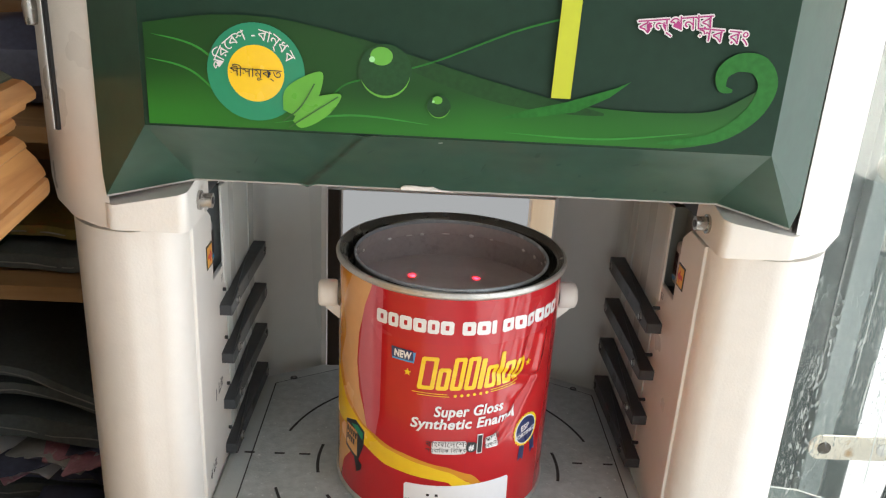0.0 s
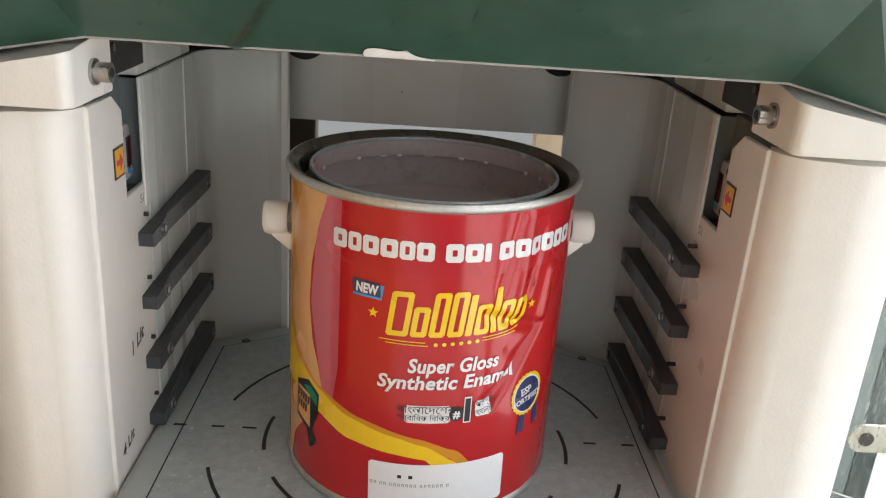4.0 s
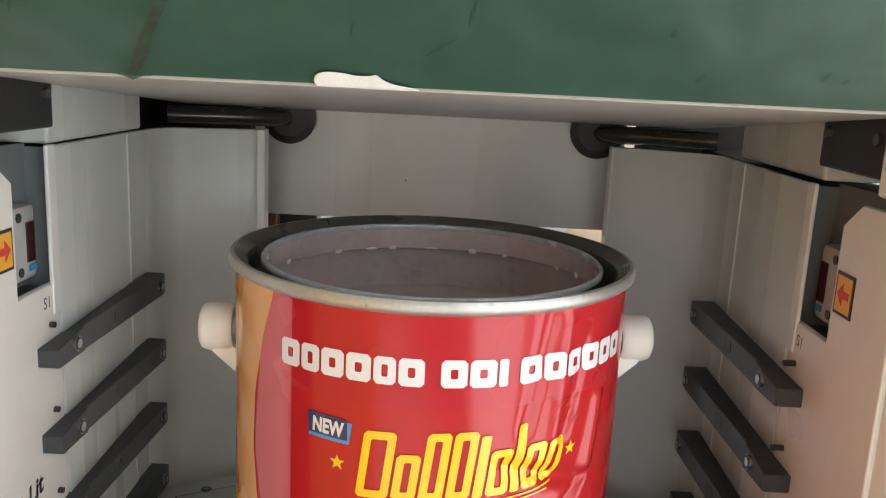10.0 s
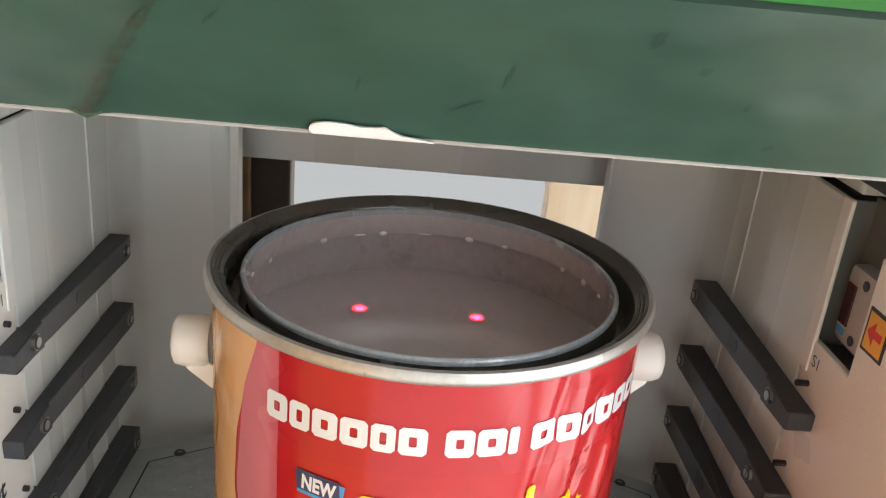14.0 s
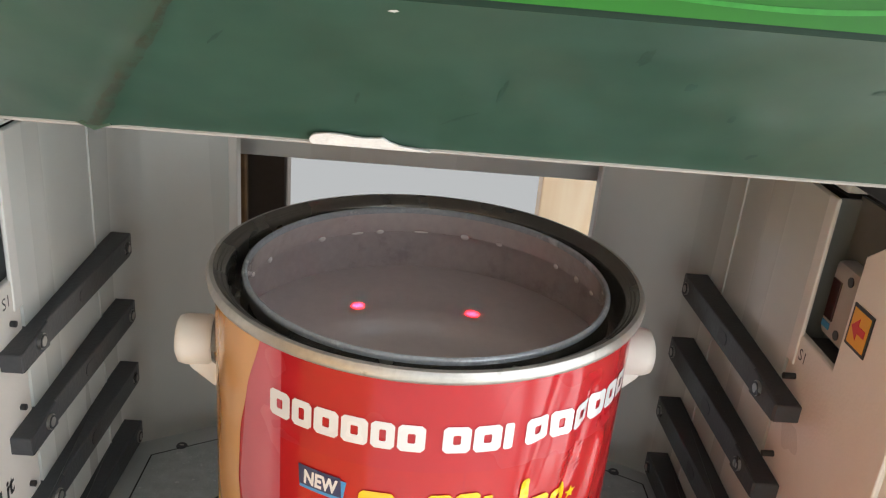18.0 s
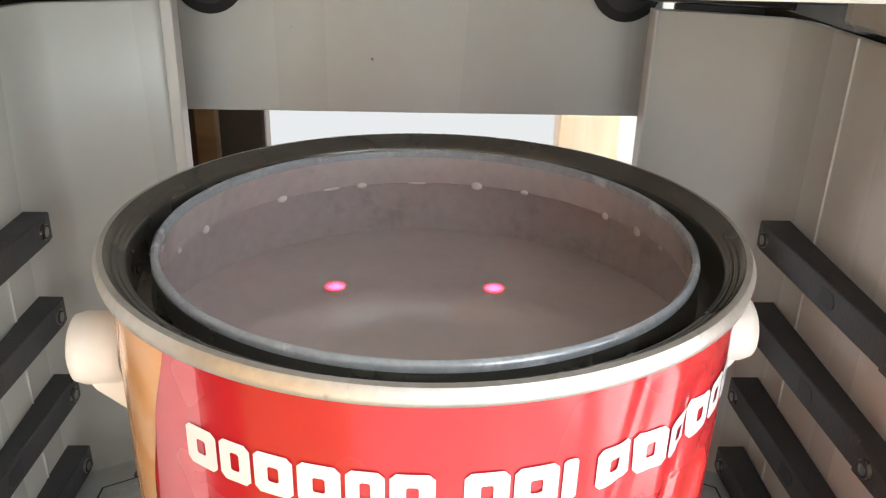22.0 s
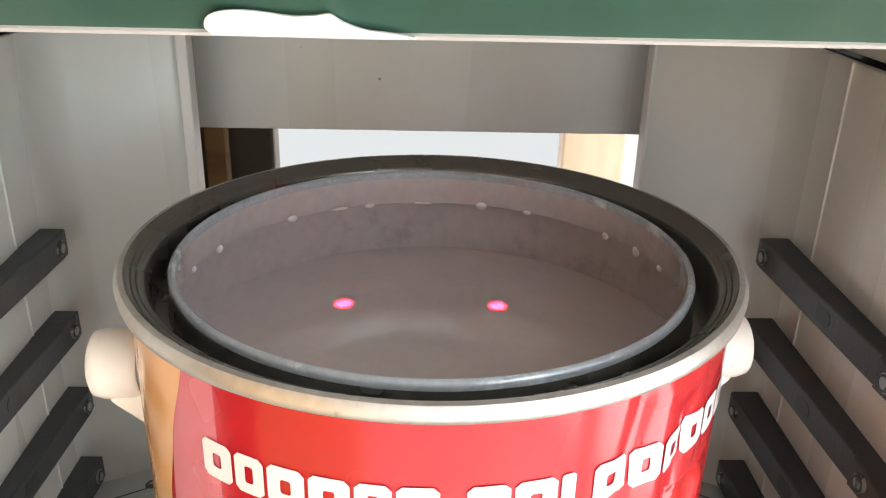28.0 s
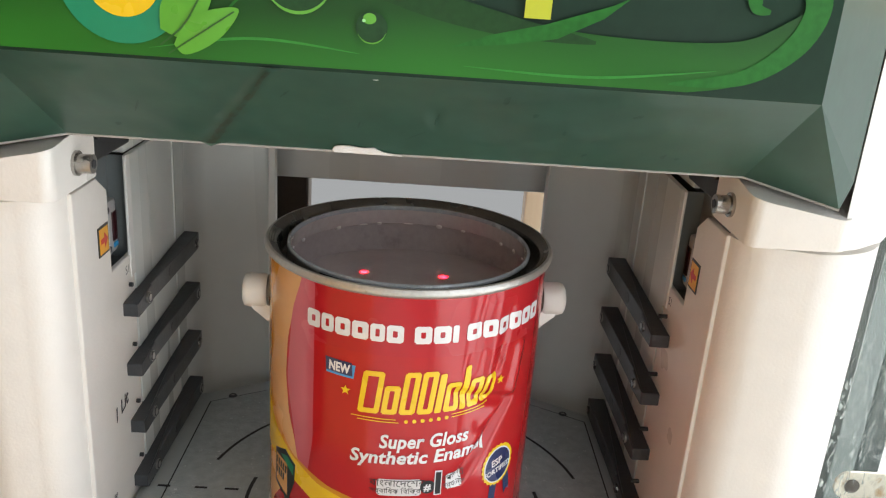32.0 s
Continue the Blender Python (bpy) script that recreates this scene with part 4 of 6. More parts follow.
for a0, a1 in ((-72, -16), (14, 73), (106, 152), (-152, -106)):
    arc_mark(0.1290, a0, a1, 0.0022)
for a0, a1 in ((-61, -36), (-13, 11), (30, 57), (78, 101), (-101, -78)):
    arc_mark(0.0955, a0, a1, 0.0024)
for x, y, w, h in ((-0.007, 0.467, 0.0038, 0.0055), (-0.007, 0.484, 0.0012, 0.007), (-0.152, 0.592, 0.008, 0.0016), (-0.128, 0.592, 0.008, 0.0016), (-0.108, 0.592, 0.009, 0.0016), (0.112, 0.593, 0.008, 0.0016), (0.137, 0.593, 0.008, 0.0016)):
    part("tick_mark", box(x - w / 2, x + w / 2, y - h / 2, y + h / 2, PLAT + 0.0010, PLAT + 0.0013), M_seam, platform)
M_scuff = mat("pale_scuff", (0.62, 0.64, 0.64), 0.5, vary=0.2, scale=80)
rng = random.Random(11)
for k in range(46):
    x, y = rng.uniform(-0.12, 0.12), rng.choice((rng.uniform(0.425, 0.475), rng.uniform(0.425, 0.49), rng.uniform(0.44, 0.70)))
    if math.hypot(x - KX0, y - KY0) < 0.088:
        continue
    a, length = rng.uniform(0, math.pi), rng.uniform(0.002, 0.013)
    pts = [(x + length * t * math.cos(a + 0.5 * t), y + length * t * math.sin(a + 0.5 * t)) for t in (0, 0.25, 0.5, 0.75, 1)]
    part("scuff", lay(ribbon(pts, [w * rng.uniform(0.5, 1.2) for w in (0.0002, 0.0005, 0.0007, 0.0005, 0.0002)]), Matrix.Translation((0, 0, PLAT + 0.00125))), M_scuff, platform)
for x in (-0.1265, 0.1360):
    arm = [(0.440, PLAT - 0.0226), (0.464, PLAT - 0.0226), (0.470, -0.02), (0.494, -0.09), (0.474, -0.09), (0.450, -0.02)]
    own(part("platform_bracket", prism(arm, x - 0.0045, x + 0.0045, "x", bevel=0.0012), M_black, None, "black steel bracket under the platform"))
    own(part("bracket_bolt", rod((x - 0.0065, 0.458, 0.005), (x + 0.0065, 0.458, 0.005), 0.0045, 14), M_steel))
own(part("platform_knob", lathe([(0.0001, -0.060), (0.030, -0.060), (0.0335, -0.053), (0.0335, -0.009), (0.031, -0.004), (0.0001, -0.002)], 32, (0.004, 0.457)), M_black, None, "black round height knob", True))
own(part("knob_stem", rod((0.004, 0.457, -0.004), (0.004, 0.457, PLAT - 0.0226), 0.008, 16), M_steel))
own(part("knob_plate", box(-0.072, 0.090, 0.495, 0.499, -0.0585, PLAT - 0.0226), M_white))

# laser pointers in the nozzle plate
for x, y in ((-0.0242, 0.6085), (0.0258, 0.6080)):
    L = bpy.data.lights.new("laser_pointer", "SPOT")
    L.energy, L.color, L.spot_size, L.spot_blend, L.shadow_soft_size = 34.0, (1.0, 0.003, 0.012), radians(4.4), 1.0, 0.0003
    ob = new("laser_pointer", L)
    ob.matrix_world = look((x, y, 0.278), (x, y, 0.2))

# ---- the paint can ----
KX, KY, KR, KB = 0.0039, 0.5785, 0.0800, PLAT + 0.0012
can = thing("paint_can", "open one-gallon red tin of wet grey paint on the dispenser platform", "paint can", (KX, KY, KB))
KINV = Matrix.Translation((-KX, -KY, -KB))


def mine(ob, parent=None):
    ob.parent = parent or can
    if ob.parent is can:
        ob.matrix_parent_inverse = KINV
    return ob


def dent(a, z):
    """How far the tin is pushed in or out at an angle and a height."""
    d = 0.0
    # a crease from upper left to the point of the dent, and one below
    for a0, z0, a1, z1, w, k in ((22, 0.172, 50, 0.158, 2.2, -0.0026), (50, 0.158, 26, 0.120, 2.4, -0.0030), (50, 0.158, 53, 0.19, 2.6, 0.0018), (50, 0.158, 34, 0.150, 3.0, 0.0012), (33, 0.226, 27, 0.185, 1.8, -0.0012), (46, 0.215, 40, 0.18, 1.8, -0.0013), (39, 0.222, 36, 0.176, 2.2, 0.0009)):
        ax, az = (a1 - a0), (z1 - z0) * 700
        px, pz = a - a0, (z - z0) * 700
        t = max(0.0, min(1.0, (px * ax + pz * az) / (ax * ax + az * az)))
        q = math.hypot(px - ax * t, pz - az * t)
        d += k * math.exp(-(q / w) ** 2)
    d += -0.0020 * math.exp(-((a - 42) / 13) ** 2 - ((z - 0.150) / 0.022) ** 2)
    return d


def wrap(a, z, lift):
    r = KR + lift + dent(a, z)
    return (KX + r * math.sin(radians(a)), KY - r * math.cos(radians(a)), z)


def patch(name, left, right, z0, z1, material, lift, label="", nz=60, na=None):
    """A printed field on the tin, between two angles that may depend on the height."""
    bm = bmesh.new()
    rows = []
    for j in range(nz + 1):
        z = z0 + (z1 - z0) * j / nz
        l, r = left(z), right(z)
        k = na or 60
        rows.append([bm.verts.new(wrap(l + (r - l) * i / k, z, lift)) for i in range(k + 1)])
    for p, q in zip(rows, rows[1:]):
        for i in range(len(p) - 1):
            bm.faces.new((p[i], p[i + 1], q[i + 1], q[i]))
    return part(name, bm, material, body, label, True, 60)


def band(name, lower, upper, a0, a1, material, lift, label="", na=70):
    """A printed band between two heights that may depend on the angle."""
    bm = bmesh.new()
    prev = None
    for i in range(na + 1):
        a = a0 + (a1 - a0) * i / na
        lo, hi = lower(a), upper(a)
        col = [bm.verts.new(wrap(a, lo + (hi - lo) * j / 6, lift)) for j in range(7)]
        if prev:
            for j in range(6):
                bm.faces.new((prev[j], col[j], col[j + 1], prev[j + 1]))
        prev = col
    return part(name, bm, material, body, label, True, 60)


def curve(*pts):
    """A smooth function through points."""
    pts = sorted(pts)

    def f(v):
        if v <= pts[0][0]:
            return pts[0][1]
        for (x0, y0), (x1, y1) in zip(pts, pts[1:]):
            if v <= x1:
                t = (v - x0) / (x1 - x0)
                return y0 + (y1 - y0) * (t * t * (3 - 2 * t) * 0.4 + t * 0.6)
        return pts[-1][1]
    return f


TOPZ = 0.2274
bm = bmesh.new()
rows = []
for j in range(121):
    z = KB + 0.004 + (TOPZ - KB - 0.004) * j / 120
    rows.append([bm.verts.new(wrap(i * 1.0, z, 0)) for i in range(360)])
for p, q in zip(rows, rows[1:]):
    for i in range(360):
        bm.faces.new((p[i], p[(i + 1) % 360], q[(i + 1) % 360], q[i]))
body = mine(part("body", bm, M_red, None, "glossy red printed tin with a dent", True, 60))
mine(part("bottom_rim", lathe([(0.0001, KB), (KR - 0.002, KB), (KR + 0.001, KB + 0.0008), (KR + 0.0014, KB + 0.003), (KR + 0.0002, KB + 0.0048)], 120, (KX, KY)), M_tin, None, "bare tin rim", True, 60))
RO = 0.0829
mine(part("top_rim", lathe([(KR - 0.0004, TOPZ - 0.001), (KR + 0.0012, TOPZ), (RO, TOPZ + 0.0012), (RO + 0.0003, TOPZ + 0.0030), (RO - 0.0008, TOPZ + 0.0048), (RO - 0.0022, TOPZ + 0.0050)], 160, (KX, KY)), M_tin, None, "bright tin rim with paint smears", True, 50))
mine(part("lid_ring", lathe([(RO - 0.0022, TOPZ + 0.0050), (RO - 0.0034, TOPZ + 0.0036), (0.0765, TOPZ + 0.0022), (0.0757, TOPZ + 0.0010), (0.0752, TOPZ - 0.0070), (0.0745, TOPZ - 0.0085), (0.0712, TOPZ - 0.0085), (0.0706, TOPZ - 0.0070), (0.0704, TOPZ + 0.0004)], 160, (KX, KY)), M_ring, None, "dark lid ring with a deep groove", True, 40))
for r, up in ((0.0776, 0.0029), (0.0789, 0.0035)):          # beads rolled into the ring
    mine(part("ring_bead", lathe([(r - 0.0005, TOPZ + up - 0.0005), (r - 0.0002, TOPZ + up), (r + 0.0002, TOPZ + up + 0.0001), (r + 0.0005, TOPZ + up - 0.0003)], 160, (KX, KY)), M_ring, None, "", True, 60))
mine(part("inner_lip", lathe([(0.0704, TOPZ + 0.0004), (0.0705, TOPZ + 0.0014), (0.0701, TOPZ + 0.0023), (0.0693, TOPZ + 0.0027), (0.0685, TOPZ + 0.0021), (0.0683, TOPZ + 0.0008), (0.0684, TOPZ + 0.0001)], 160, (KX, KY)), M_lip, None, "paint-smeared inner lip", True, 40))
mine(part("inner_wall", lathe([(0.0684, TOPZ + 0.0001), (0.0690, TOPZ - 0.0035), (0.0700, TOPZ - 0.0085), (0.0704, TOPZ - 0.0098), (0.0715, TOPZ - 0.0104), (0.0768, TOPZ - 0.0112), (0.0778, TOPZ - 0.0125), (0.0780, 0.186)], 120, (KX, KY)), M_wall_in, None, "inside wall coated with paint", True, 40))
bm = bmesh.new()
n, rings = 96, []
for k in range(1, 25):
    r = 0.0779 * k / 24
    rings.append([bm.verts.new((KX + r * math.sin(2 * math.pi * i / n), KY - r * math.cos(2 * math.pi * i / n), 0.1968 + 0.00018 * noise.noise((r * 60 * math.sin(2 * math.pi * i / n), r * 60 * math.cos(2 * math.pi * i / n), 0)))) for i in range(n)])
c = bm.verts.new((KX, KY, 0.1968))
for i in range(n):
    bm.faces.new((c, rings[0][i], rings[0][(i + 1) % n]))
for p, q in zip(rings, rings[1:]):
    for i in range(n):
        bm.faces.new((p[i], q[i], q[(i + 1) % n], p[(i + 1) % n]))
mine(part("paint", bm, M_paint, None, "wet greyish paint surface", True, 60))
# drips along the inner wall under the lip
for a, wide, high in ((262, 1.3, 1.0), (249, 1.6, 1.3), (222, 2.0, 1.3), (207, 3.0, 0.6), (198, 1.8, 1.1), (182, 3.4, 0.5), (165, 2.0, 1.5), (151, 1.5, 0.9), (125, 1.4, 1.3), (113, 1.7, 1.7), (102, 1.5, 1.0)):
    dm = bmesh.new()
    bmesh.ops.create_uvsphere(dm, u_segments=12, v_segments=8, radius=0.001)
    bmesh.ops.scale(dm, vec=(wide, 0.7, high), verts=dm.verts)
    lay(dm, Matrix.Translation((KX + 0.0702 * math.sin(radians(a)), KY - 0.0702 * math.cos(radians(a)), TOPZ - 0.0098)) @ Matrix.Rotation(radians(a), 4, "Z"))
    mine(part("paint_drip", dm, M_drip, None, "pale drip under the lip", True))

# printed fields
orange_edge = curve((0.046, -72), (0.07, -66), (0.095, -52), (0.11, -42), (0.125, -45), (0.145, -50), (0.165, -52), (0.185, -51), (0.205, -47.5), (TOPZ, -42))
patch("deep_red_band", curve((0.19, -46), (TOPZ, -41)), lambda z: 150, 0.1945, TOPZ, M_deep, 0.00012, "deep red band round the top", 20, 120)
patch("rose_field", curve((0.10, -46), (0.125, -45), (0.165, -51), (0.205, -48), (TOPZ, -42)), curve((0.10, -42), (0.115, -37), (0.135, -35), (TOPZ, -35)), 0.105, TOPZ, M_pink, 0.00016, "rose coloured field", 40, 16)
patch("orange_field", lambda z: -150, orange_edge, KB + 0.005, TOPZ, M_orange, 0.00022, "orange field beside the red", 60, 60)
patch("amber_shade", curve((0.046, -110), (0.10, -92), (0.15, -88), (0.18, -80), (TOPZ, -70)), curve((0.046, -84), (0.09, -70), (0.12, -62), (0.15, -72), (0.18, -64), (0.20, -69), (TOPZ, -58)), 0.06, TOPZ, M_amber, 0.00027, "", 50, 12)
band("amber_stripe", curve((-75, 0.150), (-60, 0.122), (-45, 0.111), (-25, 0.1025), (0, 0.0965), (12, 0.089), (22, 0.072), (27, 0.05)), curve((-75, 0.16), (-60, 0.130), (-45, 0.117), (-25, 0.1085), (0, 0.1010), (14, 0.094), (25, 0.078), (30, 0.05)), -75, 25, M_amber, 0.00030, "amber curved stripe")
band("yellow_stripe", curve((-80, 0.105), (-60, 0.106), (-45, 0.101), (-30, 0.0935), (-10, 0.0905), (2, 0.0885), (9, 0.079), (15, 0.049)), curve((-80, 0.150), (-60, 0.125), (-45, 0.1155), (-30, 0.1070), (-10, 0.1010), (2, 0.0968), (14, 0.087), (26, 0.049)), -80, 25, M_yellow, 0.00034, "yellow curved stripe")
patch("side_seam", lambda z: 10.2, lambda z: 10.6, KB + 0.006, TOPZ, M_deep, 0.00020, "", 60, 2)


def on_can(name, bm, a0, z, material, lift, turn=0.0, label="", parent=None):
    """Bends flat artwork round the tin. u is along the girth from a0, v is up."""
    lay(bm, Matrix.Rotation(radians(turn), 4, "Z"))
    us = [v.co.x for v in bm.verts]
    u, end = min(us), max(us)
    step = 0.0024
    while u < end:
        u += step
        bmesh.ops.bisect_plane(bm, geom=bm.verts[:] + bm.edges[:] + bm.faces[:], plane_co=(u, 0, 0), plane_no=(1, 0, 0))
    vs = [v.co.y for v in bm.verts]
    w, end = min(vs), max(vs)
    while w < end:
        w += step
        bmesh.ops.bisect_plane(bm, geom=bm.verts[:] + bm.edges[:] + bm.faces[:], plane_co=(0, w, 0), plane_no=(0, 1, 0))
    for v in bm.verts:
        v.co = wrap(a0 - 1.3 + math.degrees(v.co.x / KR), z - 0.0013 + v.co.y, lift)
    ob = part(name, bm, material, parent or body, label)
    return ob


def ring_block(x0, x1, y0, y1, w, cut, lean=0.0):
    """A rounded block with an open middle."""
    def outline(d, c):
        return [(x0 + d + c, y0 + d), (x1 - d - c, y0 + d), (x1 - d, y0 + d + c), (x1 - d, y1 - d - c), (x1 - d - c, y1 - d), (x0 + d + c, y1 - d), (x0 + d, y1 - d - c), (x0 + d, y0 + d + c)]
    bm = bmesh.new()
    a = [bm.verts.new((x + lean * y, y, 0)) for x, y in outline(0, cut)]
    b = [bm.verts.new((x + lean * y, y, 0)) for x, y in outline(w, cut * 0.3)]
    for i in range(8):
        bm.faces.new((a[i], a[(i + 1) % 8], b[(i + 1) % 8], b[i]))
    return bm


def slab(x0, x1, y0, y1, cut=0.0, lean=0.0):
    c = cut
    pts = [(x0 + c, y0), (x1 - c, y0), (x1, y0 + c), (x1, y1 - c), (x1 - c, y1), (x0 + c, y1), (x0, y1 - c), (x0, y0 + c)]
    if not c:
        pts = [(x0, y0), (x1, y0), (x1, y1), (x0, y1)]
    return flat([(x + lean * y, y) for x, y in pts])


def name_row(blocks, unit, gap, a0, z, height, stroke, cut, material, name, lean=0.0, turn=0.0):
    """A row of plain blocks: o with an open middle, s solid; the last number is the height."""
    u = 0.0
    for kind, w, tall in blocks:
        x1, y1 = u + w * unit, height * tall
        if kind == "o":
            on_can(name, ring_block(u, x1, 0, y1, min(stroke, w * unit * 0.36), cut, lean), a0, z, material, 0.00045, turn)
        elif kind == "s":
            on_can(name, slab(u, x1, 0, y1, 0.0006, lean), a0, z, material, 0.00045, turn)
        u = x1 + gap


# names of the maker and of the product, one plain block for each sign
name_row((("o", 9.6, 1), ("o", 8.4, 1), ("o", 9.6, 1), ("o", 9.8, 1), ("o", 8.4, 1), ("o", 9.6, 1), ("-", 4.0, 1), ("o", 9.8, 1), ("o", 10.2, 1), ("s", 3.6, 1), ("-", 3.0, 1), ("o", 10.2, 1), ("o", 9.6, 1), ("o", 9.6, 1), ("o", 9.8, 1), ("o", 9.6, 1), ("o", 9.4, 1)), 0.00090, 0.0009, -37, 0.2036, 0.0097, 0.0037, 0.0012, M_print, "name_block")
name_row((("o", 11.5, 1), ("o", 8.3, 0.68), ("o", 8.3, 1), ("o", 8.3, 1), ("s", 3.6, 0.92), ("o", 8.3, 0.68), ("s", 3.6, 1), ("o", 8.3, 0.68), ("o", 7.6, 0.68)), 0.00100, 0.0010, -14.2, 0.1618, 0.0245, 0.0029, 0.0012, M_yellow, "product_block", 0.16, 2.2)


def star(r):
    return flat([((r if i % 2 == 0 else r * 0.42) * math.sin(math.pi * i / 5), (r if i % 2 == 0 else r * 0.42) * math.cos(math.pi * i / 5)) for i in range(10)])


on_can("star", star(0.0030), -19.1, 0.1728, M_yellow, 0.00045)
on_can("star", star(0.0030), 44.0, 0.1752, M_yellow, 0.00045)
on_can("underline", slab(0, 0.024, 0, 0.0005), -16.5, 0.1592, M_yellow, 0.00045, 0)
on_can("underline", slab(0, 0.022, 0, 0.0005), -14.0, 0.1575, M_yellow, 0.00045, 0)
on_can("underline", slab(0, 0.024, 0, 0.0005), 22.0, 0.1615, M_yellow, 0.00045, 4)
on_can("underline", slab(0, 0.021, 0, 0.0005), 22.0, 0.1598, M_yellow, 0.00045, 4)
for i in range(6):
    on_can("dot", disc(0.0011, 14), 4.5 + 3.1 * i, 0.1586 + 0.0003 * i, M_yellow, 0.00045)
on_can("new_flag_shade", slab(-0.0080, 0.0080, -0.0042, 0.0036, 0, 0.1), -21.4, 0.1845, M_cyan, 0.00040, -2)
on_can("new_flag", slab(-0.0080, 0.0076, -0.0034, 0.0042, 0, -0.1), -22.0, 0.1850, M_navy, 0.00050, -2, "navy flag that says NEW")
on_can("lettering", lay(text("NEW", 0.0072, 0.0003, 0.0, 1.02, "CENTER"), Matrix.Diagonal((0.72, 1, 1, 1))), -22.0, 0.1827, M_print, 0.00065, -2)
for body_, a0, z, s, narrow in (("Super Gloss", 12.3, 0.1430, 0.0112, 0.86), ("Synthetic Enamel", 11.2, 0.1333, 0.0108, 1.0)):
    slim = Matrix.Diagonal((narrow, 1, 1, 1))
    on_can("lettering_shade", lay(text(body_, s, 0.0006, 0.18, 1.04, "CENTER"), slim), a0 + 0.25, z - 0.0004, M_deep, 0.00042, 2.0)
    on_can("lettering", lay(text(body_, s, 0.00032, 0.18, 1.04, "CENTER"), slim), a0, z, M_print, 0.00055, 2.0)
# seller's claim
on_can("claim_box", slab(-0.0125, 0.0115, -0.0052, 0.0052, 0.0012), 3.6, 0.1178, M_print, 0.00042, 1)
on_can("claim_box", slab(-0.0048, 0.0052, -0.0048, 0.0048, 0.0012), 25.0, 0.1200, M_print, 0.00042, 1)
for body_, a0, z, size in (("\u09ac\u09be\u0982\u09b2\u09be\u09c7\u09a6\u09c7\u09b6\u09b0", 2.6, 0.1185, 0.0062), ("\u09b8\u09b0\u09cd\u09ac\u09be\u09bf\u09a7\u0995 \u09bf\u09ac\u09bf\u0995\u09cd\u09b0\u09a4", 2.8, 0.1142, 0.0042), ("\u09c7\u09aa\u0987\u09a8\u09cd\u099f", 25.2, 0.1208, 0.0050), ("\u09ac\u09cd\u09b0\u09cd\u09af\u09be\u09a8\u09cd\u09a1", 25.2, 0.1165, 0.0040)):
    on_can("lettering", text(body_, size, 0.0, 0, 1, "CENTER"), a0, z, M_ink, 0.00055, 1)
on_can("numeral_disc", disc(0.0042, 24), 14.4, 0.1180, M_ink, 0.00060)
on_can("lettering", text("#", 0.0062, 0.0002, 0, 1, "CENTER"), 14.2, 0.1158, M_print, 0.00075)
on_can("lettering", text("1", 0.0195, 0.0011, 0, 1, "CENTER"), 18.4, 0.1135, M_print, 0.00066)
on_can("lettering", text("1", 0.0185, 0.0006, 0, 1, "CENTER"), 18.4, 0.1138, M_ink, 0.00080)
# rosette
for k, (dx, rot) in enumerate(((-0.002, -4), (0.0062, 12))):
    on_can("rosette_tail", flat([(dx - 0.0028, -0.024), (dx, -0.0215), (dx + 0.0028, -0.024), (dx + 0.0028, -0.008), (dx - 0.0028, -0.008)]), 47.5, 0.1185, M_navy, 0.00040, rot)
pts = []
for i in range(48):
    r = 0.0132 if i % 2 else 0.0123
    pts.append((r * math.cos(2 * math.pi * i / 48), r * math.sin(2 * math.pi * i / 48)))
on_can("rosette_edge", flat(pts), 47.5, 0.1195, M_yellow, 0.00050, 0, "orange scalloped rosette edge")
on_can("rosette_ring", disc(0.0112, 40), 47.5, 0.1195, M_print, 0.00062)
on_can("rosette_field", disc(0.0104, 40), 47.5, 0.1195, M_navy, 0.00074)
on_can("lettering", text("ESP", 0.0060, 0.00015, 0, 1, "CENTER"), 46.5, 0.1200, M_print, 0.00090, 8)
on_can("lettering", text("FORTIFIED", 0.0046, 0.00012, 0, 1, "CENTER"), 47.3, 0.1152, M_print, 0.00090, 8)
# dealer's mark, a plain house shape
on_can("dealer_mark", flat([(-0.0125, -0.0125), (0.0045, -0.0170), (0.0050, 0.0020), (0.0105, -0.0020), (0.0115, 0.0110), (0.0015, 0.0160), (-0.0120, 0.0105)]), -51.5, 0.1020, M_ink, 0.00050, 0, "black dealer's mark with orange blocks")
on_can("mark_block", flat([(-0.0105, -0.0100), (0.0035, -0.0140), (0.0035, 0.0075), (-0.0105, 0.0082)]), -51.5, 0.1020, M_orange, 0.00062)
on_can("mark_fold", flat([(0.0050, 0.0060), (0.0095, 0.0028), (0.0100, 0.0092), (0.0035, 0.0128), (-0.0040, 0.0105)]), -51.5, 0.1020, M_badge, 0.00062)
for zz, k0 in ((0.1050, 5), (0.0985, 4)):
    for k in range(k0):
        on_can("mark_bar", slab(-0.0098 + 0.0027 * k, -0.0079 + 0.0027 * k, -0.0026, 0.0026), -51.5, zz, M_ink, 0.00074, -8)
on_can("mark_foot", flat([(-0.004, 0.006), (0.007, 0.000), (0.006, -0.005), (0.001, -0.009), (-0.001, -0.002)]), -50.0, 0.0840, M_ink, 0.00050)
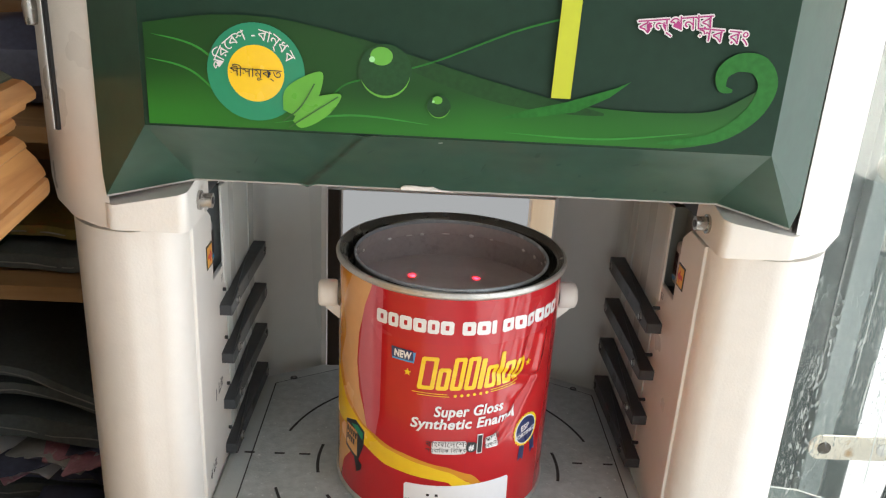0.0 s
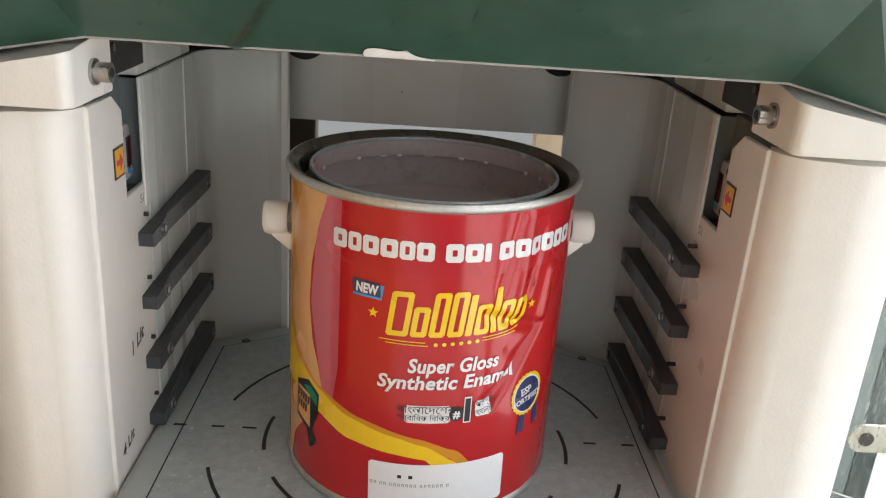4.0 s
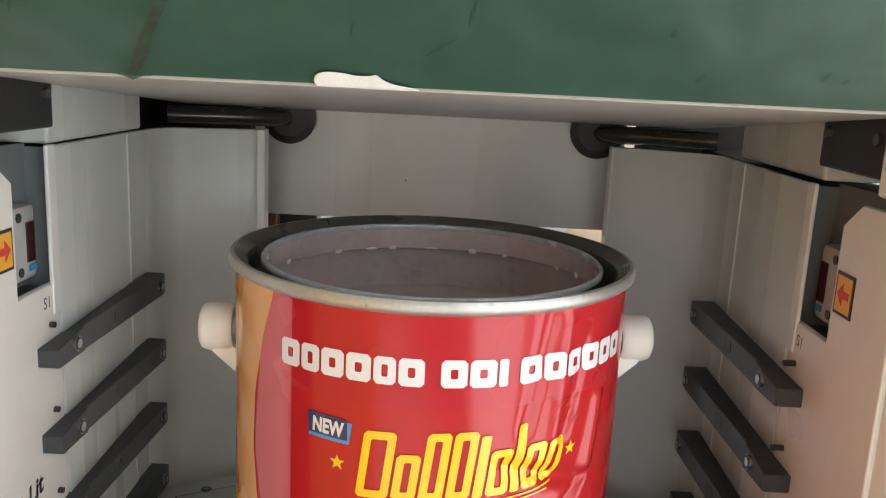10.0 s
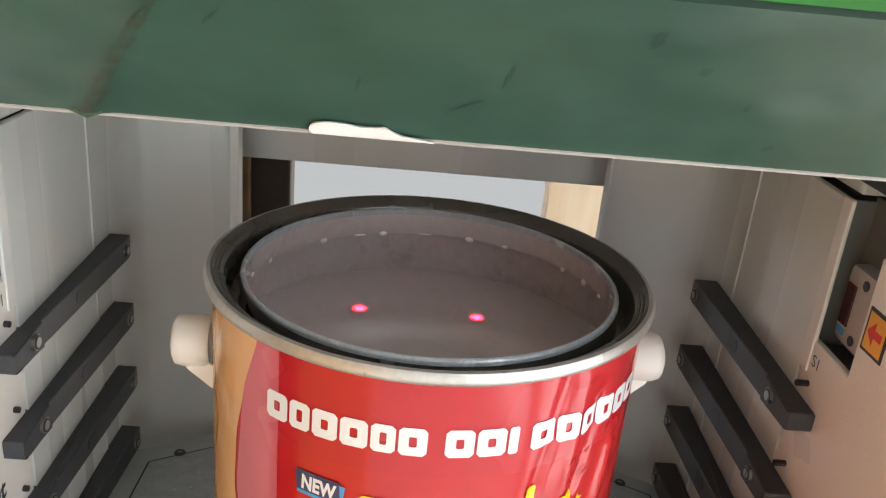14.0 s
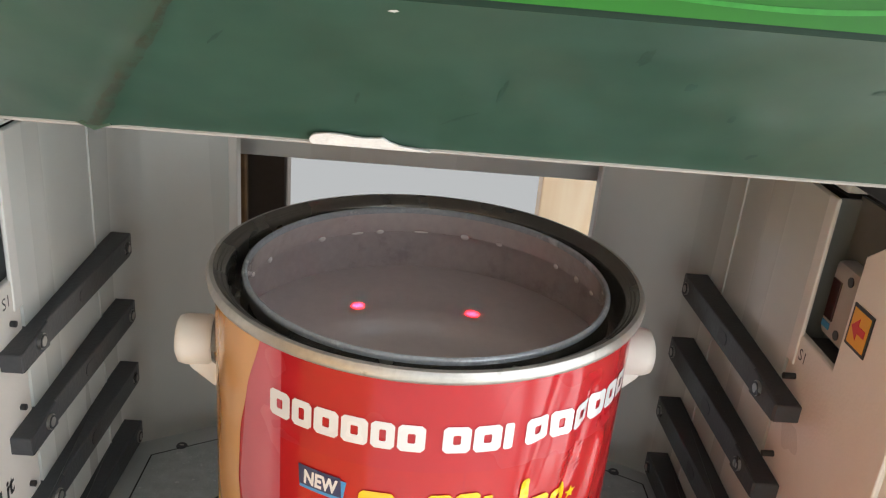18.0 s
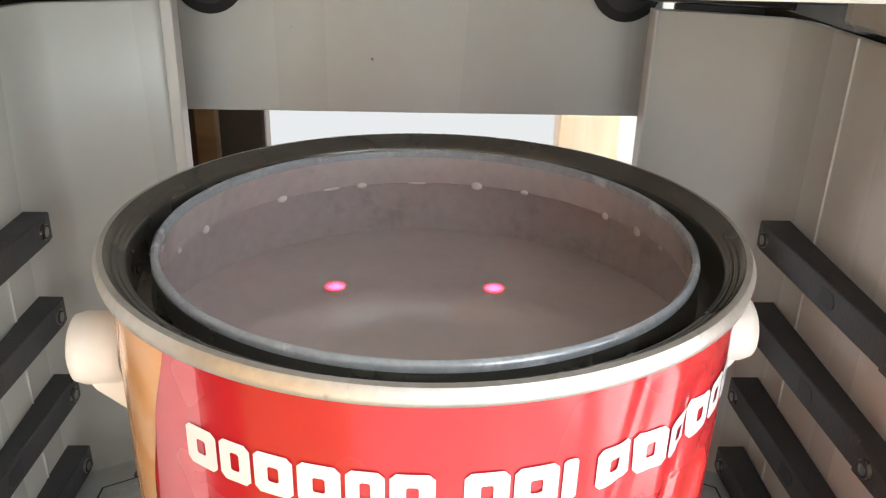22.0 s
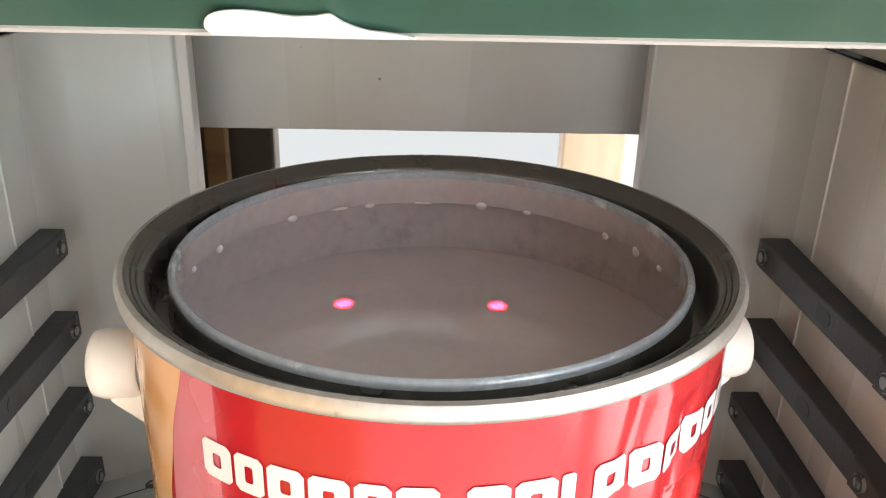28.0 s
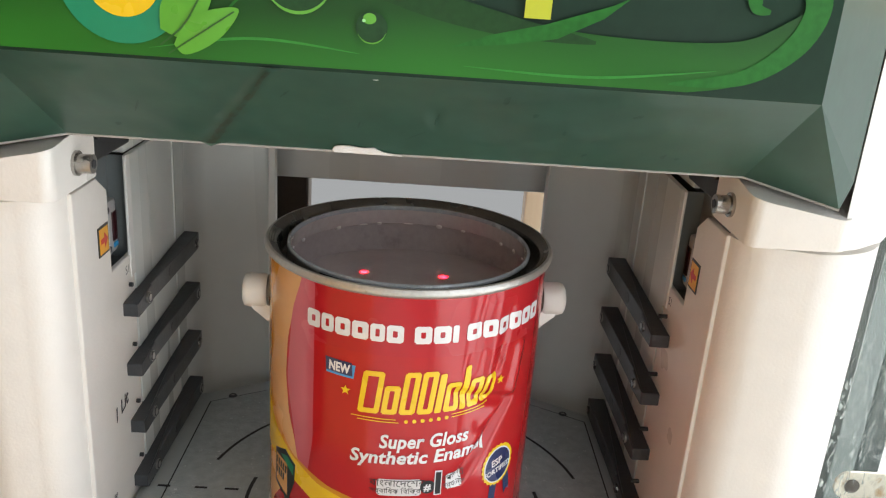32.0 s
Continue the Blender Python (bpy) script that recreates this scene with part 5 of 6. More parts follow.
# batch sticker
bs = on_can("batch_sticker", slab(-0.0385, 0.0385, -0.0148, 0.0148, 0.0015), 9.4, 0.0722, M_paper, 0.00060, 1.5, "white paper batch sticker")
px = -0.0375
for w in (2, 2, 1, 2, 2, 1, 2, 2, 2, 2, 2, 2, 2, 1, 2, 2, 2, 2, 2, 2, 1, 2):
    if w > 1:
        on_can("code_bar", merge(slab(px, px + 0.0004, -0.0010, 0.0010), slab(px + 0.0009, px + 0.0013, -0.0010, 0.0010), slab(px, px + 0.0013, 0.0006, 0.0010)), 9.4, 0.0735, M_code, 0.00075, 1.5)
    px += w * 0.0011
for px in (-0.0225, -0.0165):
    on_can("code_bar", slab(px, px + 0.0022, -0.0010, 0.0010), 9.4, 0.0790, M_ink, 0.00075, 1.5)
# dark scratches beside the dent
rng = random.Random(5)
for k in range(16):
    a0, z0 = 36 + rng.random() * 9, 0.184 + rng.random() * 0.011
    on_can("scratch", slab(0, 0.0012 + 0.004 * rng.random(), 0, 0.00022 + 0.0004 * rng.random()), a0, z0, M_deep, 0.00034, 20 + 40 * rng.random())
# ears and straps of the handle
for s, turn in ((-1, 4.5), (1, 4.5)):
    about = Matrix.Translation((KX, KY, 0)) @ Matrix.Rotation(radians(turn), 4, "Z") @ Matrix.Translation((-KX, -KY, 0))
    x = KX + s * (KR - 0.001)
    washer = lathe([(0.0001, 0.0), (0.0096, 0.0), (0.0100, 0.0012), (0.0092, 0.0026), (0.0001, 0.0028)], 28)
    lay(washer, Matrix.Translation((x, KY, 0.1960)) @ Matrix.Rotation(s * math.pi / 2, 4, "Y"))
    mine(part("ear_washer", lay(washer, about), M_ring, None, "dark tin ear", True))
    knob = lathe([(0.0001, 0), (0.0090, 0), (0.0099, 0.0015), (0.0100, 0.0102), (0.0092, 0.0128), (0.0072, 0.0138), (0.0001, 0.0140)], 32)
    lay(knob, Matrix.Translation((x + s * 0.0028, KY, 0.1960)) @ Matrix.Rotation(s * math.pi / 2, 4, "Y"))
    mine(part("ear_knob", lay(knob, about), M_nylon, None, "white nylon handle ear", True, 50))
    bm = prism([(x + s * 0.0004, 0.1930), (x + s * 0.0118, 0.1878), (x + s * 0.0106, 0.1860), (x + s * 0.0022, 0.1785), (x + s * 0.0004, 0.1778)], KY - 0.0060, KY + 0.0060, "y", bevel=0.0006)
    mine(part("handle_strap", lay(bm, about), M_nylon, None, "white nylon handle strap", True, 50))

# ---- behind the dispenser ----
# made-up window frame round the opening to the glowing sheet
win = thing("window_1", "added window frame before a glowing white sheet behind the dispenser", "window", (-0.08, 1.27, -0.45), kind="structure")
part("window_frame", merge(box(-0.32, 0.32, -0.02, 0.02, 0, 0.03), box(-0.32, 0.32, -0.02, 0.02, 1.12, 1.15), box(-0.32, -0.29, -0.02, 0.02, 0.03, 1.12), box(0.29, 0.32, -0.02, 0.02, 0.03, 1.12)), M_alu, win)
tagged(part("wooden_post", box(0.1500, 0.2150, 1.205, 1.235, FLOOR, 0.80, 0.002), M_pale), "pale beech post behind the dispenser", "post")
tagged(part("wooden_strip", box(-0.1720, -0.1540, 1.0100, 1.0200, FLOOR, 0.80, 0.002), M_strip), "narrow brown wooden strip against a dark post", "strip")
tagged(part("dark_post", box(-0.245, -0.1184, 1.0205, 1.045, FLOOR, 0.80, 0.003), M_dark), "dark brown post behind the dispenser", "post")
bx = thing("blue_carton", "small blue and white carton behind the dispenser", "box", (0.115, 0.87, FLOOR))
c0 = part("carton", box(-0.025, 0.025, -0.02, 0.02, 0, 0.745, 0.001), M_plaster, bx)
part("blue_end", box(-0.0255, 0.0255, -0.0205, 0.0205, 0.728, 0.7455), M_cyan, bx)

# ---- left: desk and shelves ----
desk = thing("wooden_desk", "orange varnished wooden desk with a stepped moulded top", "desk", (-0.605, 0.047, FLOOR))
part("side_panel", box(0.307, 0.332, -0.10, 0.355, 0, 1.030, 0.002), M_wood, desk)
part("side_panel", box(-0.60, -0.575, -0.10, 0.365, 0, 1.030, 0.002), M_wood, desk)
# unseen panel added to keep the front light off the lower shelf
part("back_panel", box(-0.575, 0.300, 0.335, 0.350, 0, 1.030, 0.002), M_wood, desk)
DESK = Matrix.Translation((0.352, 0.465, 0)) @ Matrix.Rotation(radians(6.5), 4, "Z")


def moulding(name, profile, material, label=""):
    """One length of the desk's edge: (inset from the lower nose, height), run along the edge and squared off at the far end."""
    inner = [(-0.30, profile[-1][1]), (-0.30, profile[0][1])]
    bm = prism([(-d, z - FLOOR) for d, z in profile] + [(x, z - FLOOR) for x, z in inner], -0.62, 0.0, "y")
    part(name, lay(bm, DESK), material, desk, label, True, 28)


moulding("lower_moulding", [(0.0125, 0.3165), (0.0080, 0.3135), (0.0065, 0.3105), (0.0072, 0.3093), (0.0020, 0.3035), (-0.0018, 0.2965), (-0.0026, 0.2930), (-0.0008, 0.2922), (-0.0034, 0.2905), (-0.0040, 0.2875), (-0.0037, 0.2825), (-0.0024, 0.2798)], M_mould, "rounded nosing with two grooves")
moulding("fillet_moulding", [(0.0150, 0.3292), (0.0118, 0.3265), (0.0110, 0.3235), (0.0122, 0.3210), (0.0170, 0.3177)], M_mould)
moulding("upper_moulding", [(0.0085, 0.3510), (0.0035, 0.3502), (-0.0008, 0.3465), (-0.0026, 0.3430), (-0.0020, 0.3398), (0.0014, 0.3384), (0.0034, 0.3372), (0.0046, 0.3332), (0.0098, 0.3312), (0.0150, 0.3304)], M_mould)
moulding("cove", [(0.0205, 0.3175), (0.0175, 0.3168)], M_wood)
moulding("neck", [(0.0195, 0.3302), (0.0175, 0.3294)], M_wood)
moulding("desktop", [(0.0230, 0.3600), (0.0100, 0.3522), (0.0095, 0.3512)], M_top, "dark green glossy desk top")
left_from = set(bpy.data.objects)
shelf = thing("bookshelf", "brown wooden shelf unit stuffed with papers", "shelf", (-0.62, 0.86, FLOOR))
for z in (0.40, 0.6165, 0.8825, 1.024, 1.25):
    part("shelf_board", box(-0.42, 0.372, -0.16, 0.16, z - (0.024 if 0.5 < z < 0.7 else 0.0065), z + 0.0075, 0.001), M_ledge if z < 0.62 else M_board, shelf)
part("back_board", box(-0.42, 0.372, 0.165, 0.175, 0, 1.40), M_board, shelf)
for x in (-0.43, 0.372):
    part("upright", box(x, x + 0.012, -0.16, 0.175, 0, 1.40, 0.001), M_board, shelf)
SH = FLOOR + 0.6165 + 0.0075     # papers' shelf
S2 = FLOOR + 0.8825 + 0.0075


def sheets(name, x, y, z, w, d, h, bow, material, label, cat, turn=0.0, group=""):
    """A limp pile of paper, bowed in the middle, with uneven edges."""
    bm = bmesh.new()
    nx, ny = 22, 10
    def pt(i, j, top):
        u, v = i / nx - 0.5, j / ny - 0.5
        zz = bow * (1 - 4 * u * u) + (h if top else 0) + 0.004 * noise.noise((u * 4 + x * 9, v * 3, z * 20))
        return (u * w, v * d + 0.006 * noise.noise((u * 9, x * 5, z * 40)), zz)
    lo = [[bm.verts.new(pt(i, j, False)) for i in range(nx + 1)] for j in range(ny + 1)]
    hi = [[bm.verts.new(pt(i, j, True)) for i in range(nx + 1)] for j in range(ny + 1)]
    for g in (lo, hi):
        for p, q in zip(g, g[1:]):
            for i in range(nx):
                bm.faces.new((p[i], p[i + 1], q[i + 1], q[i]))
    ring = [(0, i) for i in range(nx)] + [(j, nx) for j in range(ny)] + [(ny, i) for i in range(nx, 0, -1)] + [(j, 0) for j in range(ny, 0, -1)]
    for (a, b), (c, e) in zip(ring, ring[1:] + ring[:1]):
        bm.faces.new((lo[a][b], lo[c][e], hi[c][e], hi[a][b]))
    low = min(v.co.z for v in bm.verts)
    ob = part(name, bm, material, None, "", True, 40)
    ob.location, ob.rotation_euler = (x, y, z - low), (0, 0, radians(turn))
    if h > 0.008:
        line = [pt(i, 0, False) for i in range(0, nx + 1, 2)]
        part("page_edge", tube([(a, b + 0.0002, c + h * (0.3 + 0.3 * noise.noise((a * 20, x, z * 9)))) for a, b, c in line], 0.0008, 5), M_page, ob, "grey page edges", True)
    return tagged(ob, label, cat, group)


M_mag = mat("grey_printed_paper", (0.36, 0.37, 0.35), 0.5, vary=0.2, scale=14, stain=(0.16, 0.16, 0.16), stain_scale=40, stain_at=0.60)
M_magd = mat("dark_magazine", (0.085, 0.10, 0.098), 0.4, vary=0.3, scale=20, stain=(0.20, 0.19, 0.17), stain_scale=25, stain_at=0.64)
M_magp = mat("pink_and_white_magazine", (0.46, 0.22, 0.26), 0.4, vary=0.3, scale=30, stain=(0.55, 0.55, 0.55), stain_scale=35, stain_at=0.54)
M_magb = mat("blue_magazine", (0.085, 0.095, 0.15), 0.4, vary=0.3, scale=20)
M_magy = mat("yellow_brochure", (0.15, 0.115, 0.03), 0.4, vary=0.3, scale=20, stain=(0.25, 0.10, 0.03), stain_scale=30, stain_at=0.57)
M_folder = mat("green_plastic_box", (0.018, 0.07, 0.016), 0.4, vary=0.12, scale=12)
M_pouch = mat("cloudy_grey_plastic", (0.24, 0.24, 0.235), 0.22, vary=0.25, scale=12, coat=0.3, stain=(0.30, 0.30, 0.29), stain_scale=18, stain_at=0.58)
PILE = "papers on the shelf"
pouch = sheets("plastic_pouch", -0.425, 0.800, SH, 0.24, 0.26, 0.014, 0.004, M_pouch, "cloudy grey plastic pouch under a pile of papers", "pouch", 4, PILE)
part("pouch_rim", tube([(-0.12 + 0.0235 * k, -0.130 + 0.0006 * (k % 3), 0.004 + 0.004 * (1 - ((k - 5) / 5) ** 2)) for k in range(11)], 0.0014, 6), M_rimw, pouch, "pale sealed edge", True)
zz = SH + 0.0185
for name_, h, bow, w, x, y, m_, lab, turn in (("magazine", 0.016, 0.006, 0.28, -0.440, 0.842, M_magd, "dark magazine in a pile", 2), ("folder", 0.012, 0.008, 0.29, -0.445, 0.850, M_magb, "blue plastic folder in a pile", -3)):
    sheets(name_, x, y, zz, w, 0.24, h, bow, m_, lab, "papers", turn, PILE)
    zz += h + 0.005
rng = random.Random(21)
for k in range(11):
    m_, lab = ((M_magp, "pink and white leaflet"), (M_mag, "grey printed leaflet"), (M_magp, "pink crumpled leaflet"), (M_paper, "small white paper slip"), (M_magb, "dark blue leaflet"))[k % 5]
    sheets("leaflet", -0.452 + 0.014 * k, 0.765 + rng.uniform(-0.010, 0.014), zz, rng.uniform(0.05, 0.10), rng.uniform(0.08, 0.13), 0.0012, rng.uniform(0.002, 0.007), m_, lab + " in a loose heap", "leaflet", rng.uniform(-35, 35), PILE).rotation_euler.y = radians(rng.uniform(-5, 7))
    zz += 0.0022
zz += 0.004
for name_, h, bow, w, x, m_, lab, turn in (("magazine", 0.024, 0.010, 0.27, -0.452, M_magd, "dark green thick magazine on a heap of leaflets", -2), ("catalogue", 0.012, 0.026, 0.25, -0.445, M_magd, "bowed dark catalogue on a pile", 3), ("catalogue", 0.010, 0.034, 0.24, -0.442, M_magd, "bowed dark catalogue with a grey edge", -1)):
    sheets(name_, x, 0.845, zz, w, 0.24, h, bow, m_, lab, "papers", turn, PILE)
    zz += h + 0.004
sheets("printed_sheet", -0.450, 0.905, zz + 0.012, 0.25, 0.17, 0.0015, 0.016, M_mag, "grey printed sheet leaning over the pile", "paper", 2, PILE).rotation_euler.x = radians(14)
for k in range(3):
    sheets("plastic_sleeve", -0.352 - 0.006 * k, 0.800 + 0.02 * k, SH + 0.020 + 0.030 * k, 0.10, 0.20, 0.002, 0.012, M_magb, "dark blue crumpled plastic sleeve beside the papers", "sleeve", 8 - 9 * k, PILE).rotation_euler.y = radians(18 + 7 * k)
sheets("brochure", -0.375, 0.85, S2, 0.22, 0.24, 0.014, 0.004, M_magd, "dark brochure on the shelf", "brochure", 2)
sheets("brochure", -0.375, 0.86, S2 + 0.023, 0.21, 0.22, 0.010, 0.004, M_magy, "yellow brochure on the shelf", "brochure", -3)
tagged(part("green_box", box(-0.56, -0.4095, 0.725, 0.86, S2 + 0.0005, S2 + 0.038, 0.004), M_folder), "green plastic box on the shelf", "box")
tagged(part("blue_bag", lay(lathe([(0.0001, 0), (0.06, 0.002), (0.075, 0.02), (0.07, 0.05), (0.045, 0.07), (0.0001, 0.075)], 24), Matrix.Translation((-0.40, 0.83, FLOOR + 1.0320))), M_magb, None, "", True), "dark blue cloth bag on the upper shelf", "bag")

# ---- white pail ----
pail = thing("paint_pail", "small white-lidded plastic pail with a dark label", "pail", (-0.306, 0.610, -0.1565))
pail.scale = (0.88, 0.88, 0.86)
M_lid = mat("white_pail_lid", (0.55, 0.55, 0.53), 0.45, vary=0.06, scale=20)
M_plabel = mat("dark_pail_label", (0.02, 0.02, 0.022), 0.35, vary=0.15)
M_pob = mat("orange_pail_label", (0.42, 0.13, 0.02), 0.35, vary=0.15)
part("tub", lathe([(0.0001, 0), (0.045, 0), (0.047, 0.003), (0.052, 0.105)], 48), M_plabel, pail, "dark printed tub", True)
part("orange_band", lathe([(0.0482, 0.010), (0.0505, 0.052)], 48), M_pob, pail, "", True)
part("lid", lathe([(0.052, 0.098), (0.0565, 0.099), (0.0570, 0.112), (0.0545, 0.118), (0.050, 0.1185), (0.0475, 0.1145), (0.036, 0.1145), (0.035, 0.1160), (0.0001, 0.1165)], 56), M_lid, pail, "scuffed white lid", True, 30)
part("lid_tab", box(-0.066, -0.052, -0.014, 0.006, 0.098, 0.101, 0.001), M_lid, pail)
for k in range(3):
    t = part("writing_bar", box(-0.03 + 0.008 * k, -0.0245 + 0.008 * k, -0.0560, -0.0535, 0.07, 0.083), M_print, pail)
    t.location = (0.0, 0.0125, 0)
tagged(part("low_ledge", box(-1.0, -0.25, 0.50, 0.699, FLOOR, -0.1570, 0.003), M_ledge), "grey green stone ledge by the shelves", "ledge", kind="structure")
tagged(part("green_bottle", lathe([(0.0001, 0), (0.019, 0), (0.020, 0.002), (0.0195, 0.056), (0.021, 0.058), (0.021, 0.074), (0.018, 0.078), (0.014, 0.0775), (0.0001, 0.076)], 32, (-0.309, 0.530)), M_cap, None, "", True), "small green plastic bottle with a cap on the ledge", "bottle").location = (0, 0, -0.1570)

for ob in set(bpy.data.objects) - left_from:
    if not ob.parent:
        ob.location += Vector((0.010, -0.018, 0))

# ---- right: glass door and the street ----
GY = 0.856


def glass_mat(name, dusty):
    m = bpy.data.materials.new(name)
    m.use_nodes = True
    n, l = m.node_tree.nodes, m.node_tree.links
    b = n["Principled BSDF"]
    b.inputs["Base Color"].default_value = (0.90, 0.94, 0.93, 1)
    b.inputs["Roughness"].default_value = 0.03
    b.inputs["Transmission Weight"].default_value = 1
    b.inputs["IOR"].default_value = 1.22
    tc, mp, a, c = n.new("ShaderNodeTexCoord"), n.new("ShaderNodeMapping"), n.new("ShaderNodeTexNoise"), n.new("ShaderNodeTexNoise")
    mp.inputs["Scale"].default_value = (1, 1, 0.27)
    l.new(tc.outputs["Object"], mp.inputs[0])
    a.inputs["Scale"].default_value, a.inputs["Detail"].default_value, a.inputs["Roughness"].default_value = 340, 2, 0.5
    c.inputs["Scale"].default_value, c.inputs["Detail"].default_value = 13, 4
    run, fine = n.new("ShaderNodeTexNoise"), n.new("ShaderNodeMapping")
    fine.inputs["Scale"].default_value = (75, 75, 1.6)
    run.inputs["Scale"].default_value, run.inputs["Detail"].default_value = 1.0, 3
    l.new(tc.outputs["Object"], fine.inputs[0])
    l.new(fine.outputs[0], run.inputs["Vector"])
    l.new(mp.outputs[0], a.inputs["Vector"])
    l.new(mp.outputs[0], c.inputs["Vector"])
    ra, rc, rr = n.new("ShaderNodeMapRange"), n.new("ShaderNodeMapRange"), n.new("ShaderNodeMapRange")
    ra.inputs[1].default_value, ra.inputs[2].default_value = 0.592, 0.640
    rc.inputs[1].default_value, rc.inputs[2].default_value = 0.43, 0.62
    rr.inputs[1].default_value, rr.inputs[2].default_value, rr.inputs[3].default_value, rr.inputs[4].default_value = 0.45, 0.75, 0.012, 0.075
    l.new(a.outputs[0], ra.inputs[0])
    l.new(c.outputs[0], rc.inputs[0])
    l.new(run.outputs[0], rr.inputs[0])
    mu = n.new("ShaderNodeMath")
    mu.operation = "MULTIPLY"
    l.new(ra.outputs[0], mu.inputs[0])
    l.new(rc.outputs[0], mu.inputs[1])
    ad = n.new("ShaderNodeMath")
    ad.operation, ad.inputs[1].default_value = "MULTIPLY_ADD", dusty
    l.new(mu.outputs[0], ad.inputs[0])
    l.new(rr.outputs[0], ad.inputs[2])
    d = n.new("ShaderNodeBsdfDiffuse")
    d.inputs[0].default_value = (0.48, 0.52, 0.50, 1)
    mix = n.new("ShaderNodeMixShader")
    l.new(ad.outputs[0], mix.inputs[0])
    l.new(b.outputs[0], mix.inputs[1])
    l.new(d.outputs[0], mix.inputs[2])
    l.new(mix.outputs[0], n["Material Output"].inputs[0])
    return m


M_glass = glass_mat("dusty_glass", 0.75)
M_run = mat("dried_paint_run", (0.50, 0.55, 0.53), 0.6, vary=0.15, scale=60)


def film_mat(name):
    m = bpy.data.materials.new(name)
    m.use_nodes = True
    n, l = m.node_tree.nodes, m.node_tree.links
    clear, back, front, mix, both, cloud, ramp = (n.new("ShaderNode" + k) for k in ("BsdfTransparent", "BsdfTranslucent", "BsdfDiffuse", "MixShader", "MixShader", "TexNoise", "MapRange"))
    clear.inputs[0].default_value = (0.96, 0.97, 0.96, 1)
    back.inputs[0].default_value = front.inputs[0].default_value = (0.63, 0.65, 0.63, 1)
    cloud.inputs["Scale"].default_value, cloud.inputs["Detail"].default_value = 9, 5
    ramp.inputs[3].default_value, ramp.inputs[4].default_value = 0.20, 0.38
    l.new(cloud.outputs[0], ramp.inputs[0])
    l.new(back.outputs[0], both.inputs[1])
    l.new(front.outputs[0], both.inputs[2])
    l.new(ramp.outputs[0], mix.inputs[0])
    l.new(clear.outputs[0], mix.inputs[1])
    l.new(both.outputs[0], mix.inputs[2])
    l.new(mix.outputs[0], n["Material Output"].inputs[0])
    return m


M_film = film_mat("cloudy_film")
door = thing("door_1", "dusty streaked glass shop door with rusty hinge plates", "door", (0.40, GY, FLOOR), kind="structure")
pane = part("glass_pane", box(-0.14, 0.1720, 0, 0.008, 0.02, 2.3), M_glass, door, "dusty glass with white paint specks")
pane.visible_shadow = False
part("frame_rail", box(-0.14, 0.1720, -0.012, 0.016, 2.31, 2.36, 0.003), M_alu, door)
for z in (-0.112, 0.240):
    ends = [(0.1600 + 0.0150 * math.cos(radians(-90 + 180 * i / 12)), 0.0165 * math.sin(radians(-90 + 180 * i / 12))) for i in range(13)]
    ends += [(0.0800 + 0.0150 * math.cos(radians(90 + 180 * i / 12)), 0.0165 * math.sin(radians(90 + 180 * i / 12))) for i in range(13)]
    h = prism(ends, 0.0092, 0.0130, "y", bevel=0.0008)
    lay(h, Matrix.Translation((0, 0, z - FLOOR)))
    hp = part("hinge_plate", h, M_rust, door, "rusty cream hinge plate")
    for x_, m_ in ((0.0835, M_brown), (0.1560, M_stone)):
        part("rivet", rod((x_, 0.0094, z - FLOOR), (x_, 0.0076, z - FLOOR), 0.0080, 20), m_, hp)
rng = random.Random(12)
for k in range(13):          # thin runs of paint on the glass
    x_, top, long = -0.02 + 0.0145 * k + rng.uniform(-0.004, 0.004), 0.74 + rng.uniform(0.0, 0.42), rng.uniform(0.05, 0.20)
    line = [(x_ + 0.0022 * noise.noise(Vector((k * 3.1, 0, 9 * long * i / 9 + k))), top - long * i / 9) for i in range(10)]
    w_ = rng.uniform(0.0002, 0.0006)
    part("paint_run", prism([(a - w_, b) for a, b in line] + [(a + w_, b) for a, b in line[::-1]], -0.0008, -0.0001, "y"), M_run, door)
# cloudy film stuck over the upper glass, its lower edge cut in a shallow curve
edge = [(-0.14, 1.036), (-0.06, 1.021), (-0.025, 1.006), (0.0, 0.997), (0.046, 0.979), (0.084, 0.969), (0.124, 0.961), (0.1720, 0.954)]
film = part("cloudy_film", prism(edge + [(0.1720, 2.3), (-0.14, 2.3)], -0.0022, -0.0012, "y"), M_film, door, "cloudy film over the upper glass")
film.visible_shadow = False
frame_post = thing("door_frame", "white aluminium door frame post with a speckled sealing strip", "door frame", (0.294, 0.325, FLOOR), kind="structure")
part("edge_strip", box(-0.0010, 0.0162, 0.0000, 0.0014, 0, 2.4, 0.0003), M_stone, frame_post, "speckled grey edge strip")
part("post", box(0.0164, 0.0380, 0.0006, 0.030, 0, 2.45, 0.0010), M_alu, frame_post, "white aluminium post")
part("groove", box(0.0382, 0.0412, 0.0040, 0.028, 0, 2.45), M_black, frame_post)
part("outer_lip", box(0.0414, 0.0445, 0.0006, 0.030, 0, 2.45, 0.0006), M_alu, frame_post)
for x_, z_, r_ in ((0.0300, 1.105, 0.0007), (0.0225, 1.010, 0.0005), (0.0335, 0.930, 0.0005), (0.0260, 0.985, 0.0004), (0.0310, 0.870, 0.0006)):
    part("dirt_spot", rod((x_, 0.0008, z_), (x_, 0.0003, z_), r_, 10), M_brown, frame_post)
tagged(part("brown_wall", box(0.300, 0.505, 1.20, 1.33, FLOOR, 1.75), M_brown), "dark brown wall beyond the glass", "wall", kind="structure")
